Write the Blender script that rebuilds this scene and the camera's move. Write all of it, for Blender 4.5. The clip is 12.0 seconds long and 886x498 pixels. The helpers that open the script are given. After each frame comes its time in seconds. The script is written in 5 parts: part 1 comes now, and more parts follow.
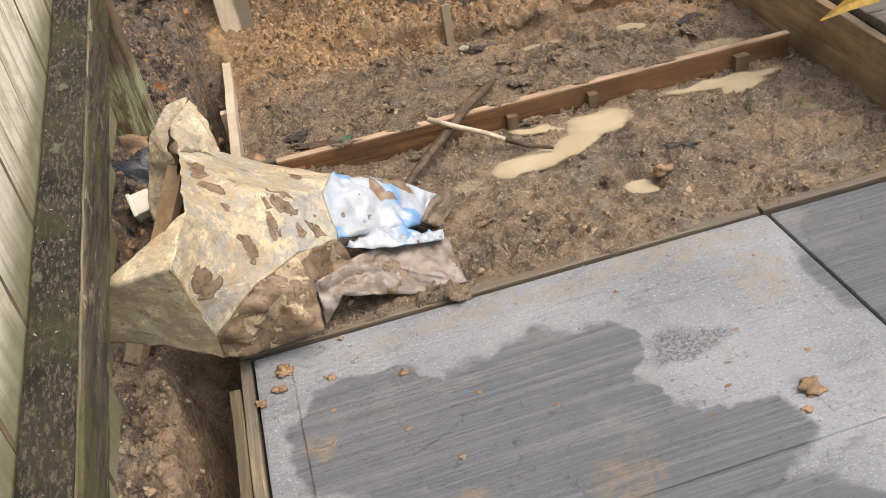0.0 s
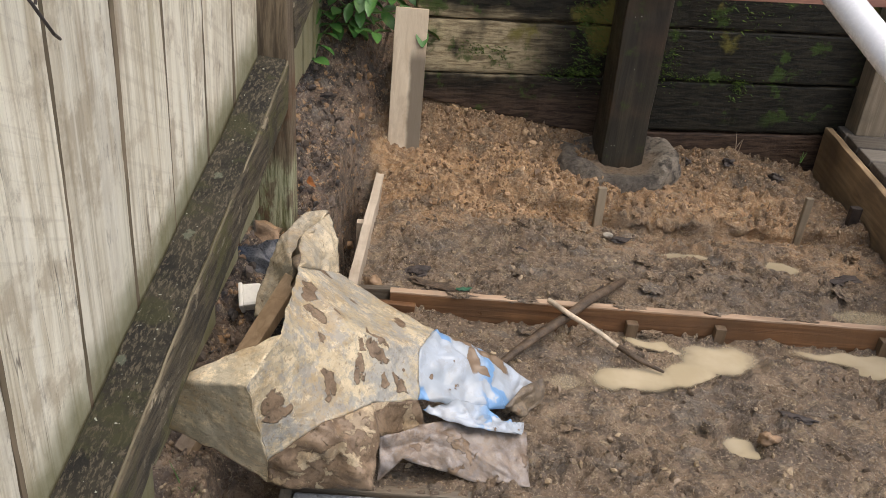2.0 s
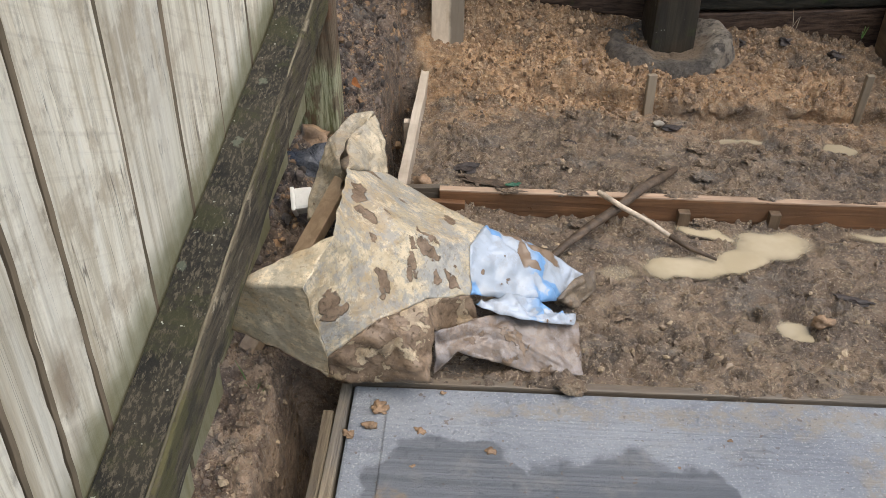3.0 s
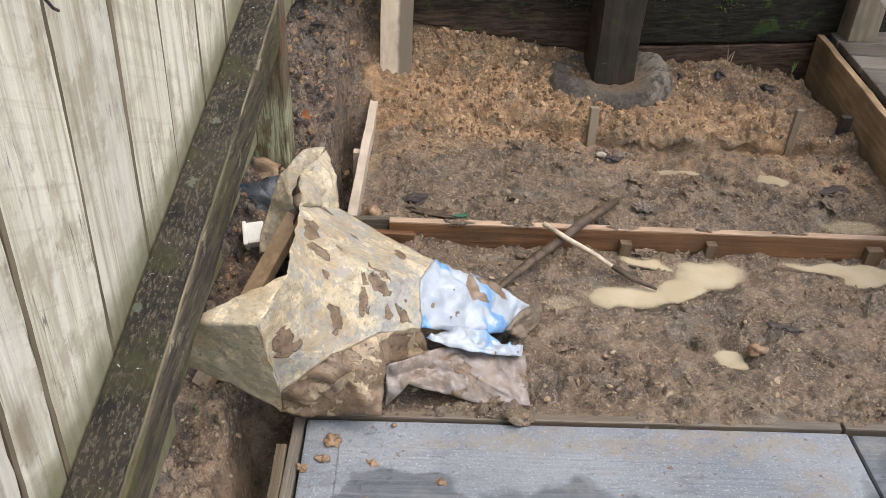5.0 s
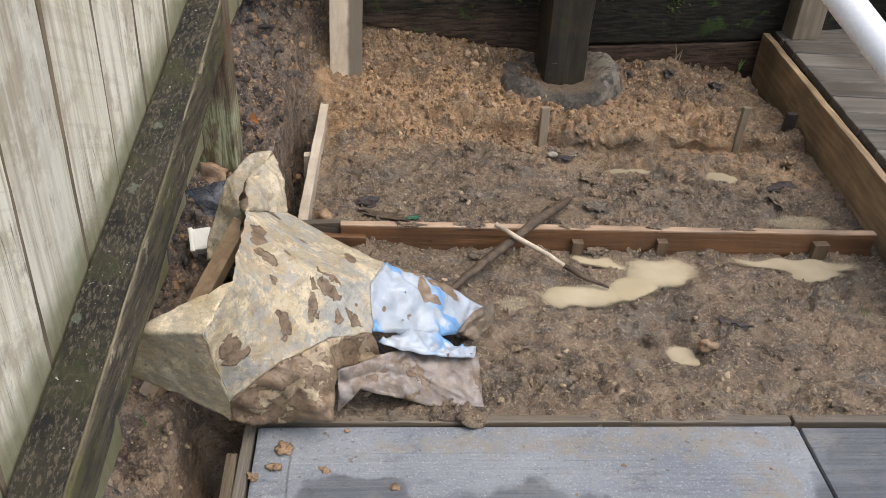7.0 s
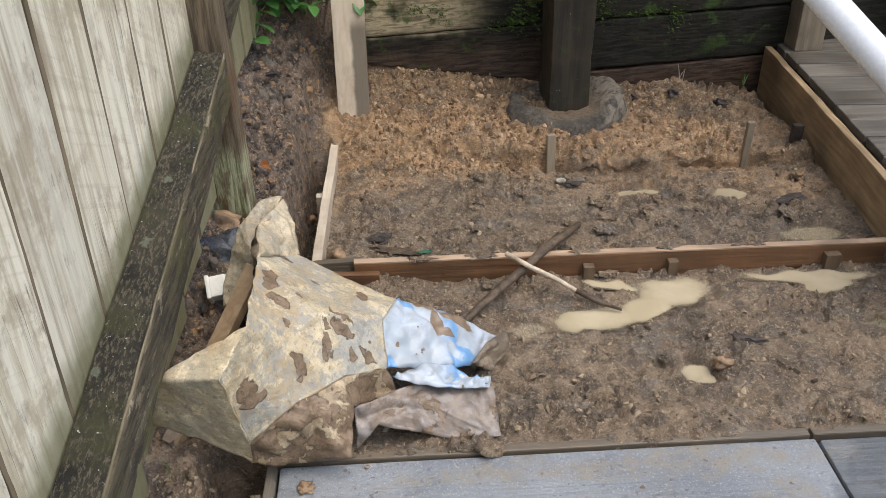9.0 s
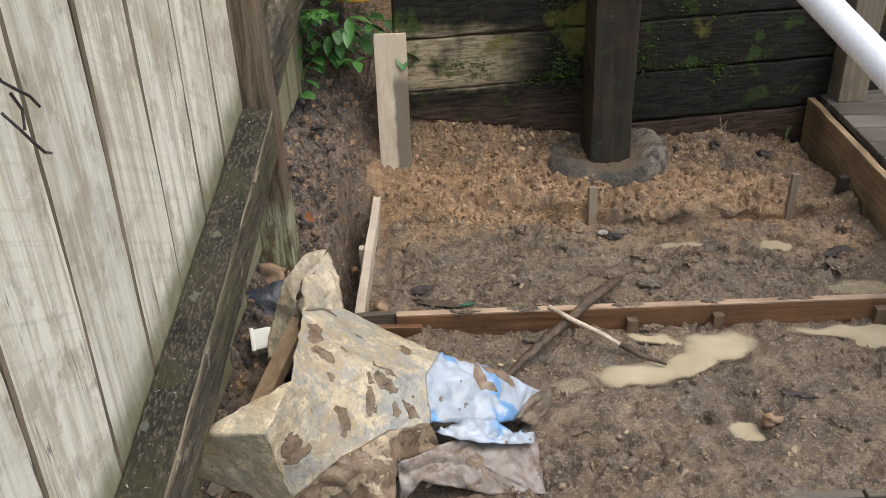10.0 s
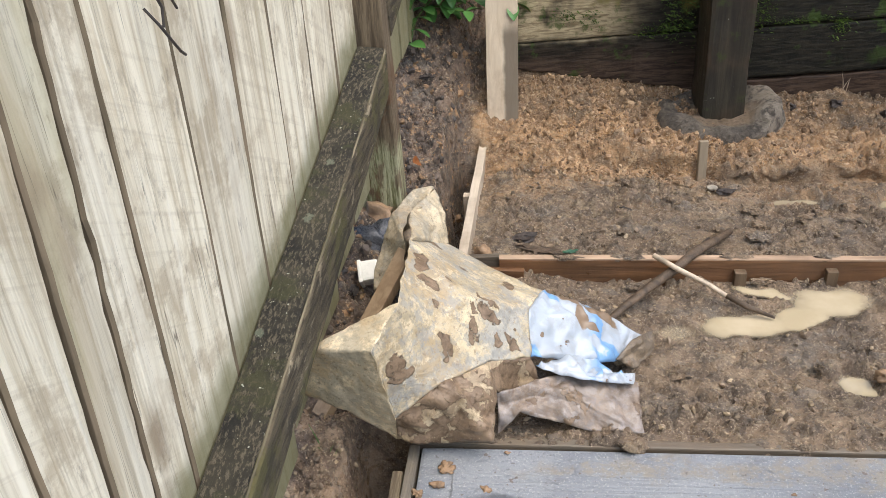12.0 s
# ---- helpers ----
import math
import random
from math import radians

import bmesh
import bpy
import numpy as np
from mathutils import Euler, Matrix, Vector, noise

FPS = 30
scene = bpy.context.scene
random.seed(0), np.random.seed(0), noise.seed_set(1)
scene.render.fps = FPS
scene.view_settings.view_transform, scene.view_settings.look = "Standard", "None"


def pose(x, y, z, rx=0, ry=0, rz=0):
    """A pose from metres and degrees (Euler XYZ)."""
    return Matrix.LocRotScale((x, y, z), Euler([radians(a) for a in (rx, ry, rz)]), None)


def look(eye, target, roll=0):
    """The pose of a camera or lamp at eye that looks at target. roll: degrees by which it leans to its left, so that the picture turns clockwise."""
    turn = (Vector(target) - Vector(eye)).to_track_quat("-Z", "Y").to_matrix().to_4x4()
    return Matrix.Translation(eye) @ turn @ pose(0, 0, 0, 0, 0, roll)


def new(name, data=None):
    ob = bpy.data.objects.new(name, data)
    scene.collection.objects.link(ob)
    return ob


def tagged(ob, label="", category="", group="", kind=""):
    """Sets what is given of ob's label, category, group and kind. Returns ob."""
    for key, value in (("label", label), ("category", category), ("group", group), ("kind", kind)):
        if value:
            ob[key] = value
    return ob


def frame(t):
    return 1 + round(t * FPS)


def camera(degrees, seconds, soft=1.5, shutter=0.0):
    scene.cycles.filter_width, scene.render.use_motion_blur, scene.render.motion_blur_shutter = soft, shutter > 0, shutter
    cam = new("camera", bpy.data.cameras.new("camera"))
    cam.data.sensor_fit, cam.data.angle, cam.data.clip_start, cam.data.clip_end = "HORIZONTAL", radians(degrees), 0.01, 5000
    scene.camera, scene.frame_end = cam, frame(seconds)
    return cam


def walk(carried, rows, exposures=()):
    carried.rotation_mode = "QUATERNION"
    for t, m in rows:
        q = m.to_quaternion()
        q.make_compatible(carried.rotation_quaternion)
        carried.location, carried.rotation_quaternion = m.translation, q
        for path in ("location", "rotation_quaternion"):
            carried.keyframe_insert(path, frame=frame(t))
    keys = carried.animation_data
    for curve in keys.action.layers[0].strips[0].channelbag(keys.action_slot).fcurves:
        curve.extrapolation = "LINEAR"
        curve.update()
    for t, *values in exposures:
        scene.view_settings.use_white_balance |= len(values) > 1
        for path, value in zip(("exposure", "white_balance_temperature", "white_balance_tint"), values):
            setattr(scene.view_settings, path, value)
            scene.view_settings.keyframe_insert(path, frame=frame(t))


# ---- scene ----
cam = camera(53.8, 12.0, soft=0.6)
PATH = [
    (0, (0.247, 0.309, 0.962), (0.515, 1.901, -0.219), -9.8),
    (0.5, (0.222, 0.322, 0.964), (0.591, 1.943, -0.149), -5.8),
    (1, (0.224, 0.383, 0.995), (0.756, 2.024, -0.016), -0.5),
    (1.2, (0.213, 0.407, 1.035), (0.753, 2.058, 0.043), 1.5),
    (1.5, (0.242, 0.412, 1.026), (0.635, 2.118, 0.06), -0.7),
    (2, (0.268, 0.398, 1.043), (0.316, 2.153, 0.083), 5.1),
    (2.5, (0.269, 0.38, 1.057), (0.219, 2.099, 0.035), 2.0),
    (2.7, (0.276, 0.391, 1.044), (0.208, 2.027, -0.105), 1.1),
    (4.3, (0.268, 0.371, 1.086), (0.274, 1.984, -0.096), 0.6),
    (4.5, (0.262, 0.38, 1.081), (0.276, 1.989, -0.106), 1.3),
    (5, (0.268, 0.376, 1.101), (0.329, 2.023, -0.031), 3.1),
    (5.5, (0.269, 0.372, 1.1), (0.387, 2.021, -0.026), 3.9),
    (6, (0.283, 0.378, 1.101), (0.436, 2.01, -0.045), 3.8),
    (6.5, (0.284, 0.383, 1.095), (0.43, 2.031, -0.028), 3.6),
    (7, (0.287, 0.384, 1.096), (0.438, 2.032, -0.028), 3.7),
    (8.8, (0.319, 0.369, 1.111), (0.334, 2.038, 0.009), -2.2),
    (9, (0.32, 0.363, 1.121), (0.41, 2.05, 0.05), -0.9),
    (9.5, (0.321, 0.37, 1.123), (0.407, 2.075, 0.081), -1.6),
    (10, (0.31, 0.365, 1.135), (0.318, 2.111, 0.159), -2.2),
    (10.5, (0.262, 0.357, 1.102), (0.089, 2.08, 0.103), -2.9),
    (11, (0.279, 0.346, 1.099), (0.069, 2.064, 0.098), -2.9),
    (11.5, (0.294, 0.333, 1.093), (0.219, 2.111, 0.181), -2.1),
    (12, (0.292, 0.315, 1.077), (0.078, 2.026, 0.063), -3.7),
]
walk(cam, [(t, look(eye, target, roll)) for t, eye, target, roll in PATH], [
    (0.0, 0.93, 7150, 10), (1.0, 0.83, 7150, 10), (1.5, 0.73, 7150, 10), (2.0, 0.58, 6700, 10), (2.5, 0.58, 6300, 8), (4.5, 0.82, 6350, 8), (5.0, 0.82, 6350, 9), (5.5, 0.67, 6350, 9),
    (9.5, 0.65, 6300, 7), (10.0, 0.6, 6300, 7), (10.5, 0.94, 6300, 6), (11.0, 0.97, 6500, 6), (11.5, 0.77, 6500, 8), (12.0, 0.93, 6350, 8),
])


# ---- light ----
world = bpy.data.worlds.new("overcast_sky")
scene.world = world
world.use_nodes = True
wn = world.node_tree
sky = wn.nodes.new("ShaderNodeTexSky")
sky.sky_type = "NISHITA"
sky.sun_disc = False
sky.sun_elevation = radians(66)
sky.sun_rotation = radians(115)
sky.air_density, sky.dust_density, sky.ozone_density = 1.0, 4.0, 1.0
wn.links.new(sky.outputs[0], wn.nodes["Background"].inputs[0])
wn.nodes["Background"].inputs[1].default_value = 0.15
sun_data = bpy.data.lights.new("sun", "SUN")
sun_data.energy, sun_data.angle, sun_data.color = 0.8, radians(65), (1.0, 0.98, 0.95)
sun = new("sun", sun_data)
sun.matrix_basis = look((2.65, 0.5, 5.5), (0.4, 1.8, 0))


# ---- materials ----
class Mat:
    """A small wrapper that builds a node material."""

    def __init__(self, name, rough=0.7, metal=0.0, spec=0.5):
        self.m = bpy.data.materials.new(name)
        self.m.use_nodes = True
        self.t = self.m.node_tree
        self.b = self.t.nodes["Principled BSDF"]
        self.b.inputs["Roughness"].default_value = rough
        self.b.inputs["Metallic"].default_value = metal
        self.b.inputs["Specular IOR Level"].default_value = spec
        self.co = self.t.nodes.new("ShaderNodeTexCoord").outputs["Object"]

    def plug(self, value, socket):
        if isinstance(value, bpy.types.NodeSocket):
            self.t.links.new(value, socket)
        else:
            socket.default_value = value

    def scaled(self, sx, sy, sz, co=None, shift=0.0):
        n = self.t.nodes.new("ShaderNodeMapping")
        self.plug(co or self.co, n.inputs["Vector"])
        n.inputs["Scale"].default_value = (sx, sy, sz)
        n.inputs["Location"].default_value = (shift, shift * 0.7, shift * 1.3)
        return n.outputs[0]

    def noise(self, scale, detail=5, rough=0.55, co=None, warp=0.0):
        n = self.t.nodes.new("ShaderNodeTexNoise")
        self.plug(co or self.co, n.inputs["Vector"])
        n.inputs["Scale"].default_value, n.inputs["Detail"].default_value = scale, detail
        n.inputs["Roughness"].default_value, n.inputs["Distortion"].default_value = rough, warp
        return n.outputs["Fac"]

    def voronoi(self, scale, co=None, feature="F1"):
        n = self.t.nodes.new("ShaderNodeTexVoronoi")
        n.feature = feature
        self.plug(co or self.co, n.inputs["Vector"])
        n.inputs["Scale"].default_value = scale
        return n.outputs["Distance"]

    def ramp(self, fac, low, high, a=0.0, b=1.0):
        n = self.t.nodes.new("ShaderNodeMapRange")
        n.interpolation_type = "SMOOTHSTEP"
        self.plug(fac, n.inputs["Value"])
        for k, v in zip(("From Min", "From Max", "To Min", "To Max"), (low, high, a, b)):
            n.inputs[k].default_value = v
        return n.outputs[0]

    def math(self, op, a, b=0.0, c=0.0):
        n = self.t.nodes.new("ShaderNodeMath")
        n.operation = op
        for i, v in enumerate((a, b, c)):
            self.plug(v, n.inputs[i])
        return n.outputs[0]

    def mix(self, fac, a, b, blend="MIX"):
        n = self.t.nodes.new("ShaderNodeMix")
        n.data_type, n.blend_type = "RGBA", blend
        self.plug(fac, n.inputs[0])
        for v, s in ((a, n.inputs[6]), (b, n.inputs[7])):
            self.plug((*v, 1) if isinstance(v, tuple) else v, s)
        return n.outputs[2]

    def axis(self, i, co=None):
        n = self.t.nodes.new("ShaderNodeSeparateXYZ")
        self.plug(co or self.co, n.inputs[0])
        return n.outputs[i]

    def warped(self, scale, amount):
        """The coordinates, pushed about by noise."""
        n = self.t.nodes.new("ShaderNodeTexNoise")
        self.plug(self.co, n.inputs["Vector"])
        n.inputs["Scale"].default_value, n.inputs["Detail"].default_value = scale, 4
        v = self.t.nodes.new("ShaderNodeVectorMath")
        v.operation = "MULTIPLY_ADD"
        self.plug(n.outputs["Color"], v.inputs[0])
        v.inputs[1].default_value = (amount,) * 3
        self.plug(self.co, v.inputs[2])
        w = self.t.nodes.new("ShaderNodeVectorMath")
        w.operation = "SUBTRACT"
        self.plug(v.outputs[0], w.inputs[0])
        w.inputs[1].default_value = (amount / 2,) * 3
        return w.outputs[0]

    def blot(self, x, y, rx, ry, co, edge=0.15, z=None, rz=0.02):
        """1 inside an ellipse on the ground plan, 0 outside."""
        dx = self.math("DIVIDE", self.math("SUBTRACT", self.axis(0, co), x), rx)
        dy = self.math("DIVIDE", self.math("SUBTRACT", self.axis(1, co), y), ry)
        d = self.math("ADD", self.math("MULTIPLY", dx, dx), self.math("MULTIPLY", dy, dy))
        if z is not None:
            dz = self.math("DIVIDE", self.math("SUBTRACT", self.axis(2, co), z), rz)
            d = self.math("ADD", d, self.math("MULTIPLY", dz, dz))
        return self.ramp(d, 1 + edge, 1 - edge)

    def random(self):
        return self.t.nodes.new("ShaderNodeObjectInfo").outputs["Random"]

    def island(self):
        return self.t.nodes.new("ShaderNodeNewGeometry").outputs["Random Per Island"]

    def done(self, colour, bump=None, depth=0.002, rough=None, strength=1.0):
        self.plug((*colour, 1) if isinstance(colour, tuple) else colour, self.b.inputs["Base Color"])
        if bump is not None:
            n = self.t.nodes.new("ShaderNodeBump")
            n.inputs["Distance"].default_value, n.inputs["Strength"].default_value = depth, strength
            self.plug(bump, n.inputs["Height"])
            self.t.links.new(n.outputs[0], self.b.inputs["Normal"])
        if rough is not None:
            self.plug(rough, self.b.inputs["Roughness"])
        return self.m


def wood(name, axis, dark, light, rough=0.75, stain=(0.1, 0.08, 0.06), stained=0.3, moss=0.0, grain=55, depth=0.0015, wet=None):
    """Sawn timber with the grain along the axis 0, 1 or 2."""
    w = Mat(name, rough)
    s = [grain, grain, grain]
    s[axis] = grain * 0.045
    rnd = w.random()
    v = w.t.nodes.new("ShaderNodeVectorMath")
    v.operation = "ADD"
    w.plug(w.co, v.inputs[0])
    c = w.t.nodes.new("ShaderNodeCombineXYZ")
    for i in range(3):
        w.plug(w.math("MULTIPLY", rnd, 7.3 + i * 3.1), c.inputs[i])
    w.plug(c.outputs[0], v.inputs[1])
    base = v.outputs[0]
    fine = w.noise(1.0, 6, 0.65, w.scaled(*s, co=base), 0.6)
    s2 = [k * 0.28 for k in s]
    broad = w.noise(1.0, 3, 0.5, w.scaled(*s2, co=base), 1.2)
    col = w.mix(w.ramp(fine, 0.3, 0.7), dark, light)
    col = w.mix(w.math("MULTIPLY", w.ramp(broad, 0.42, 0.7), 0.65), col, tuple(0.55 * a + 0.45 * b for a, b in zip(dark, light)))
    blotch = w.noise(6.0, 6, 0.6, base)
    col = w.mix(w.math("MULTIPLY", w.ramp(blotch, 0.62 - stained * 0.5, 0.75), 0.75), col, stain)
    if moss:
        g = w.noise(14.0, 7, 0.65, base)
        col = w.mix(w.ramp(g, 0.68 - moss * 0.35, 0.76 - moss * 0.2), col, (0.045, 0.06, 0.012))
        pale = w.noise(42.0, 4, 0.6, base)
        col = w.mix(w.ramp(pale, 0.7, 0.74), col, (0.3, 0.31, 0.24))
    if wet:
        wy = w.warped(14, 0.025)
        soaked = w.math("MULTIPLY", w.ramp(w.axis(0, wy), wet[0], wet[0] + 0.012), w.ramp(w.axis(2, wy), wet[1], wet[1] - 0.05))
        col = w.mix(w.math("MULTIPLY", soaked, 0.92), col, tuple(c * 0.3 for c in dark))
    h = w.t.nodes.new("ShaderNodeHueSaturation")
    w.plug(col, h.inputs["Color"])
    w.plug(w.ramp(rnd, 0, 1, 0.82, 1.12), h.inputs["Value"])
    return w.done(h.outputs[0], w.math("ADD", fine, w.math("MULTIPLY", broad, 0.6)), depth, w.ramp(blotch, 0.3, 0.8, rough + 0.1, rough - 0.2))


def make_mud():
    w = Mat("wet_clay", 0.5)
    big = w.noise(3.2, 6, 0.6)
    mid = w.noise(19, 6, 0.6, warp=0.5)
    fine = w.noise(95, 6, 0.65)
    grit = w.noise(240, 4, 0.6)
    col = w.mix(w.ramp(big, 0.38, 0.62), (0.215, 0.156, 0.106), (0.3, 0.216, 0.14))
    col = w.mix(w.math("MULTIPLY", w.ramp(mid, 0.46, 0.57), 0.75), col, (0.115, 0.088, 0.066))
    col = w.mix(w.math("MULTIPLY", w.ramp(w.noise(23, 7, 0.66, co=w.scaled(1, 1, 1, shift=4)), 0.54, 0.64), 0.65), col, (0.347, 0.267, 0.172))
    # paler, pinkish clay on the dug bank at the back, spilling over its foot
    wy = w.warped(6, 0.14)
    line = w.math("ADD", w.axis(1, wy), w.math("MULTIPLY", w.axis(0, wy), 0.08))
    behind = w.math("MULTIPLY", w.ramp(w.axis(1, wy), 3.6, 3.4), w.ramp(w.axis(0, wy), 0.08, 0.16))
    bank = w.math("MULTIPLY", behind, w.ramp(line, 2.56, 2.62))
    spill = w.math("MULTIPLY", w.math("MULTIPLY", behind, w.ramp(line, 2.33, 2.56)), w.ramp(w.noise(9, 7, 0.65, co=w.scaled(1, 1, 1, shift=15)), 0.46, 0.6, 0.0, 0.7))
    ochre = w.mix(w.ramp(mid, 0.42, 0.6), (0.5, 0.31, 0.16), (0.285, 0.172, 0.09))
    ochre = w.mix(w.ramp(w.noise(52, 6, 0.6), 0.56, 0.63), ochre, (0.58, 0.4, 0.228))
    ochre = w.mix(w.math("MULTIPLY", w.ramp(w.noise(13, 7, 0.65, co=w.scaled(1, 1, 1, shift=17)), 0.55, 0.66), 0.75), ochre, (0.185, 0.134, 0.086))
    soil = w.math("MULTIPLY", w.ramp(w.axis(0, wy), 0.85, 1.1), w.ramp(line, 2.74, 2.9))
    soil = w.math("MAXIMUM", soil, w.math("MULTIPLY", w.ramp(w.axis(1, wy), 2.8, 2.9), 0.7))
    soil = w.math("MAXIMUM", soil, w.math("MULTIPLY", w.ramp(w.axis(0, wy), 1.22, 1.38), w.ramp(line, 2.5, 2.62)))
    ochre = w.mix(w.math("MULTIPLY", soil, w.ramp(w.noise(16, 7, 0.65, co=w.scaled(1, 1, 1, shift=29)), 0.35, 0.62, 1.0, 0.55)), ochre, (0.115, 0.08, 0.05))
    clayey = w.math("MAXIMUM", bank, spill)
    col = w.mix(clayey, col, ochre)
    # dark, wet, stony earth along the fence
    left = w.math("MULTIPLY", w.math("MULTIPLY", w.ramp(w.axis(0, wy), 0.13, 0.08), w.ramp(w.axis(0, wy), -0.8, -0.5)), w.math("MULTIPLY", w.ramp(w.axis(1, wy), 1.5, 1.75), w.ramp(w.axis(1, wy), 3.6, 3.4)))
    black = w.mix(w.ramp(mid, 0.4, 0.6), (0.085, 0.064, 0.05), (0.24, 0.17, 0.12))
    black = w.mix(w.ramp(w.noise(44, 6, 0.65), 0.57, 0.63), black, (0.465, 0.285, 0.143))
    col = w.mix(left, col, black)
    front = w.math("MULTIPLY", w.math("MULTIPLY", w.ramp(w.axis(0, wy), 0.06, 0.02), w.ramp(w.axis(0, wy), -0.8, -0.5)), w.ramp(w.axis(1, wy), 1.75, 1.5))
    brown = w.mix(w.ramp(mid, 0.38, 0.62), (0.42, 0.3, 0.2), (0.17, 0.12, 0.085))
    col = w.mix(front, col, brown)
    # grey smears of worked clay, dark humus, pale crumbs
    bare = w.ramp(bank, 0.0, 1.0, 1.0, 0.35)
    col = w.mix(w.math("MULTIPLY", bare, w.ramp(w.noise(8, 7, co=w.scaled(1, 2.0, 1, shift=2)), 0.54, 0.68, 0, 0.7)), col, (0.23, 0.2, 0.165))
    col = w.mix(w.math("MULTIPLY", bare, w.ramp(w.noise(22, 8, 0.7, co=w.scaled(1, 1, 1, shift=6)), 0.58, 0.66, 0, 0.7)), col, (0.062, 0.047, 0.032))
    col = w.mix(w.ramp(fine, 0.55, 0.66, 0, 0.5), col, (0.085, 0.06, 0.04))
    col = w.mix(w.ramp(w.noise(85, 6, 0.65, co=w.scaled(1, 1, 1, shift=8)), 0.57, 0.65, 0, 0.55), col, (0.5, 0.4, 0.27))
    col = w.mix(w.ramp(w.noise(150, 5, 0.7, co=w.scaled(1, 1, 1, shift=41)), 0.57, 0.64, 0, 0.55), col, (0.065, 0.048, 0.033))
    col = w.mix(w.ramp(w.noise(190, 4, 0.7, co=w.scaled(1, 1, 1, shift=43)), 0.57, 0.64, 0, 0.7), col, (0.58, 0.46, 0.31))
    rough = w.ramp(w.noise(13, 8, 0.65, co=w.scaled(1, 1, 1, shift=1)), 0.4, 0.6, 0.16, 0.62)
    h = w.math("ADD", w.math("MULTIPLY", mid, 1.4), w.math("ADD", w.math("MULTIPLY", fine, 0.8), w.math("MULTIPLY", grit, 0.45)))
    return w.done(col, h, 0.014, rough)


def make_concrete(name, brush):
    w = Mat(name, 0.6)
    wy = w.warped(13, 0.1)
    fine = w.noise(210, 5, 0.78)
    broad = w.noise(4, 6, 0.6)
    broom = w.noise(1.0, 4, 0.55, w.scaled(2.5, 150, 1))
    base = w.mix(w.ramp(broad, 0.35, 0.65), (0.225, 0.242, 0.268), (0.325, 0.342, 0.36))
    base = w.mix(w.math("MULTIPLY", w.ramp(broom, 0.5, 0.68), 0.28 * brush), base, (0.36, 0.36, 0.36))
    # Fine pale specks put the wet surface's sparkle into the colour.
    base = w.mix(w.math("MULTIPLY", w.ramp(w.noise(230, 5, 0.75, co=w.scaled(1, 1, 1, shift=31)), 0.55, 0.63), 0.8), base, (0.52, 0.52, 0.515))
    base = w.mix(w.math("MULTIPLY", w.ramp(w.noise(120, 5, 0.7, co=w.scaled(1, 1, 1, shift=7)), 0.55, 0.66), 0.45), base, (0.16, 0.165, 0.17))
    wet = w.blot(0.50, 1.11, 0.21, 0.215, wy, 0.08)
    for x, y, rx, ry in ((0.25, 1.22, 0.14, 0.13), (0.62, 1.0, 0.2, 0.1), (0.63, 1.21, 0.075, 0.07), (0.6, 0.75, 0.32, 0.2), (0.25, 0.8, 0.2, 0.3), (1.25, 1.25, 0.24, 0.25), (1.25, 0.8, 0.22, 0.4)):
        wet = w.math("MAXIMUM", wet, w.blot(x, y, rx, ry, wy, 0.1))
    wet = w.math("MULTIPLY", wet, w.ramp(w.blot(0.73, 1.16, 0.075, 0.09, wy), 0, 1, 1, 0.15))
    wet = w.math("MAXIMUM", wet, w.ramp(w.axis(0), 1.037, 1.041, 0, 0.75))
    damp = w.mix(w.ramp(broom, 0.4, 0.66), (0.11, 0.12, 0.132), (0.175, 0.184, 0.196))
    col = w.mix(w.math("MULTIPLY", wet, 0.9), base, damp)
    # smears of clay and a scuffed dark patch
    clay = w.blot(0.17, 1.225, 0.028, 0.04, wy, 0.5)
    for x, y, r in ((0.92, 1.3, 0.02), (0.56, 1.0, 0.05), (0.34, 1.05, 0.03)):
        clay = w.math("MAXIMUM", clay, w.math("MULTIPLY", w.blot(x, y, r, r * 0.7, wy, 0.6), 0.7))
    col = w.mix(w.math("MULTIPLY", clay, w.ramp(w.noise(50, 8, 0.7), 0.4, 0.6, 0.1, 0.75)), col, (0.3, 0.225, 0.145))
    col = w.mix(w.math("MULTIPLY", w.ramp(w.noise(11, 9, 0.7, co=w.scaled(0.9, 1.1, 1, shift=2)), 0.56, 0.68), 0.3), col, (0.31, 0.295, 0.26))
    col = w.mix(w.math("MULTIPLY", w.ramp(w.noise(16, 9, 0.7, co=w.scaled(0.5, 1.5, 1, shift=12)), 0.56, 0.68), 0.55), col, (0.13, 0.135, 0.14))
    tan = w.math("MAXIMUM", w.blot(0.75, 1.415, 0.3, 0.03, wy, 0.6), w.math("MAXIMUM", w.blot(0.93, 1.3, 0.05, 0.06, wy, 0.6), w.blot(0.45, 1.405, 0.2, 0.02, wy, 0.6)))
    col = w.mix(w.math("MULTIPLY", tan, w.ramp(w.noise(30, 9, 0.75), 0.4, 0.6, 0.0, 0.75)), col, (0.33, 0.285, 0.215))
    scuff = w.math("MULTIPLY", w.blot(0.75, 1.2, 0.065, 0.032, w.warped(22, 0.09), 0.7), w.ramp(w.noise(150, 8, 0.8), 0.44, 0.58, 0.2, 1.0))
    col = w.mix(w.math("MULTIPLY", scuff, 0.85), col, (0.07, 0.07, 0.07))
    col = w.mix(w.math("MULTIPLY", w.ramp(w.noise(55, 2, co=w.scaled(1, 1, 1, shift=3)), 0.7, 0.72), 0.7), col, (0.17, 0.12, 0.08))
    grit = w.ramp(w.noise(90, 3, 0.5, co=w.scaled(1, 1, 1, shift=27)), 0.69, 0.71, 0, 0.6)
    col = w.mix(grit, col, (0.12, 0.1, 0.08))
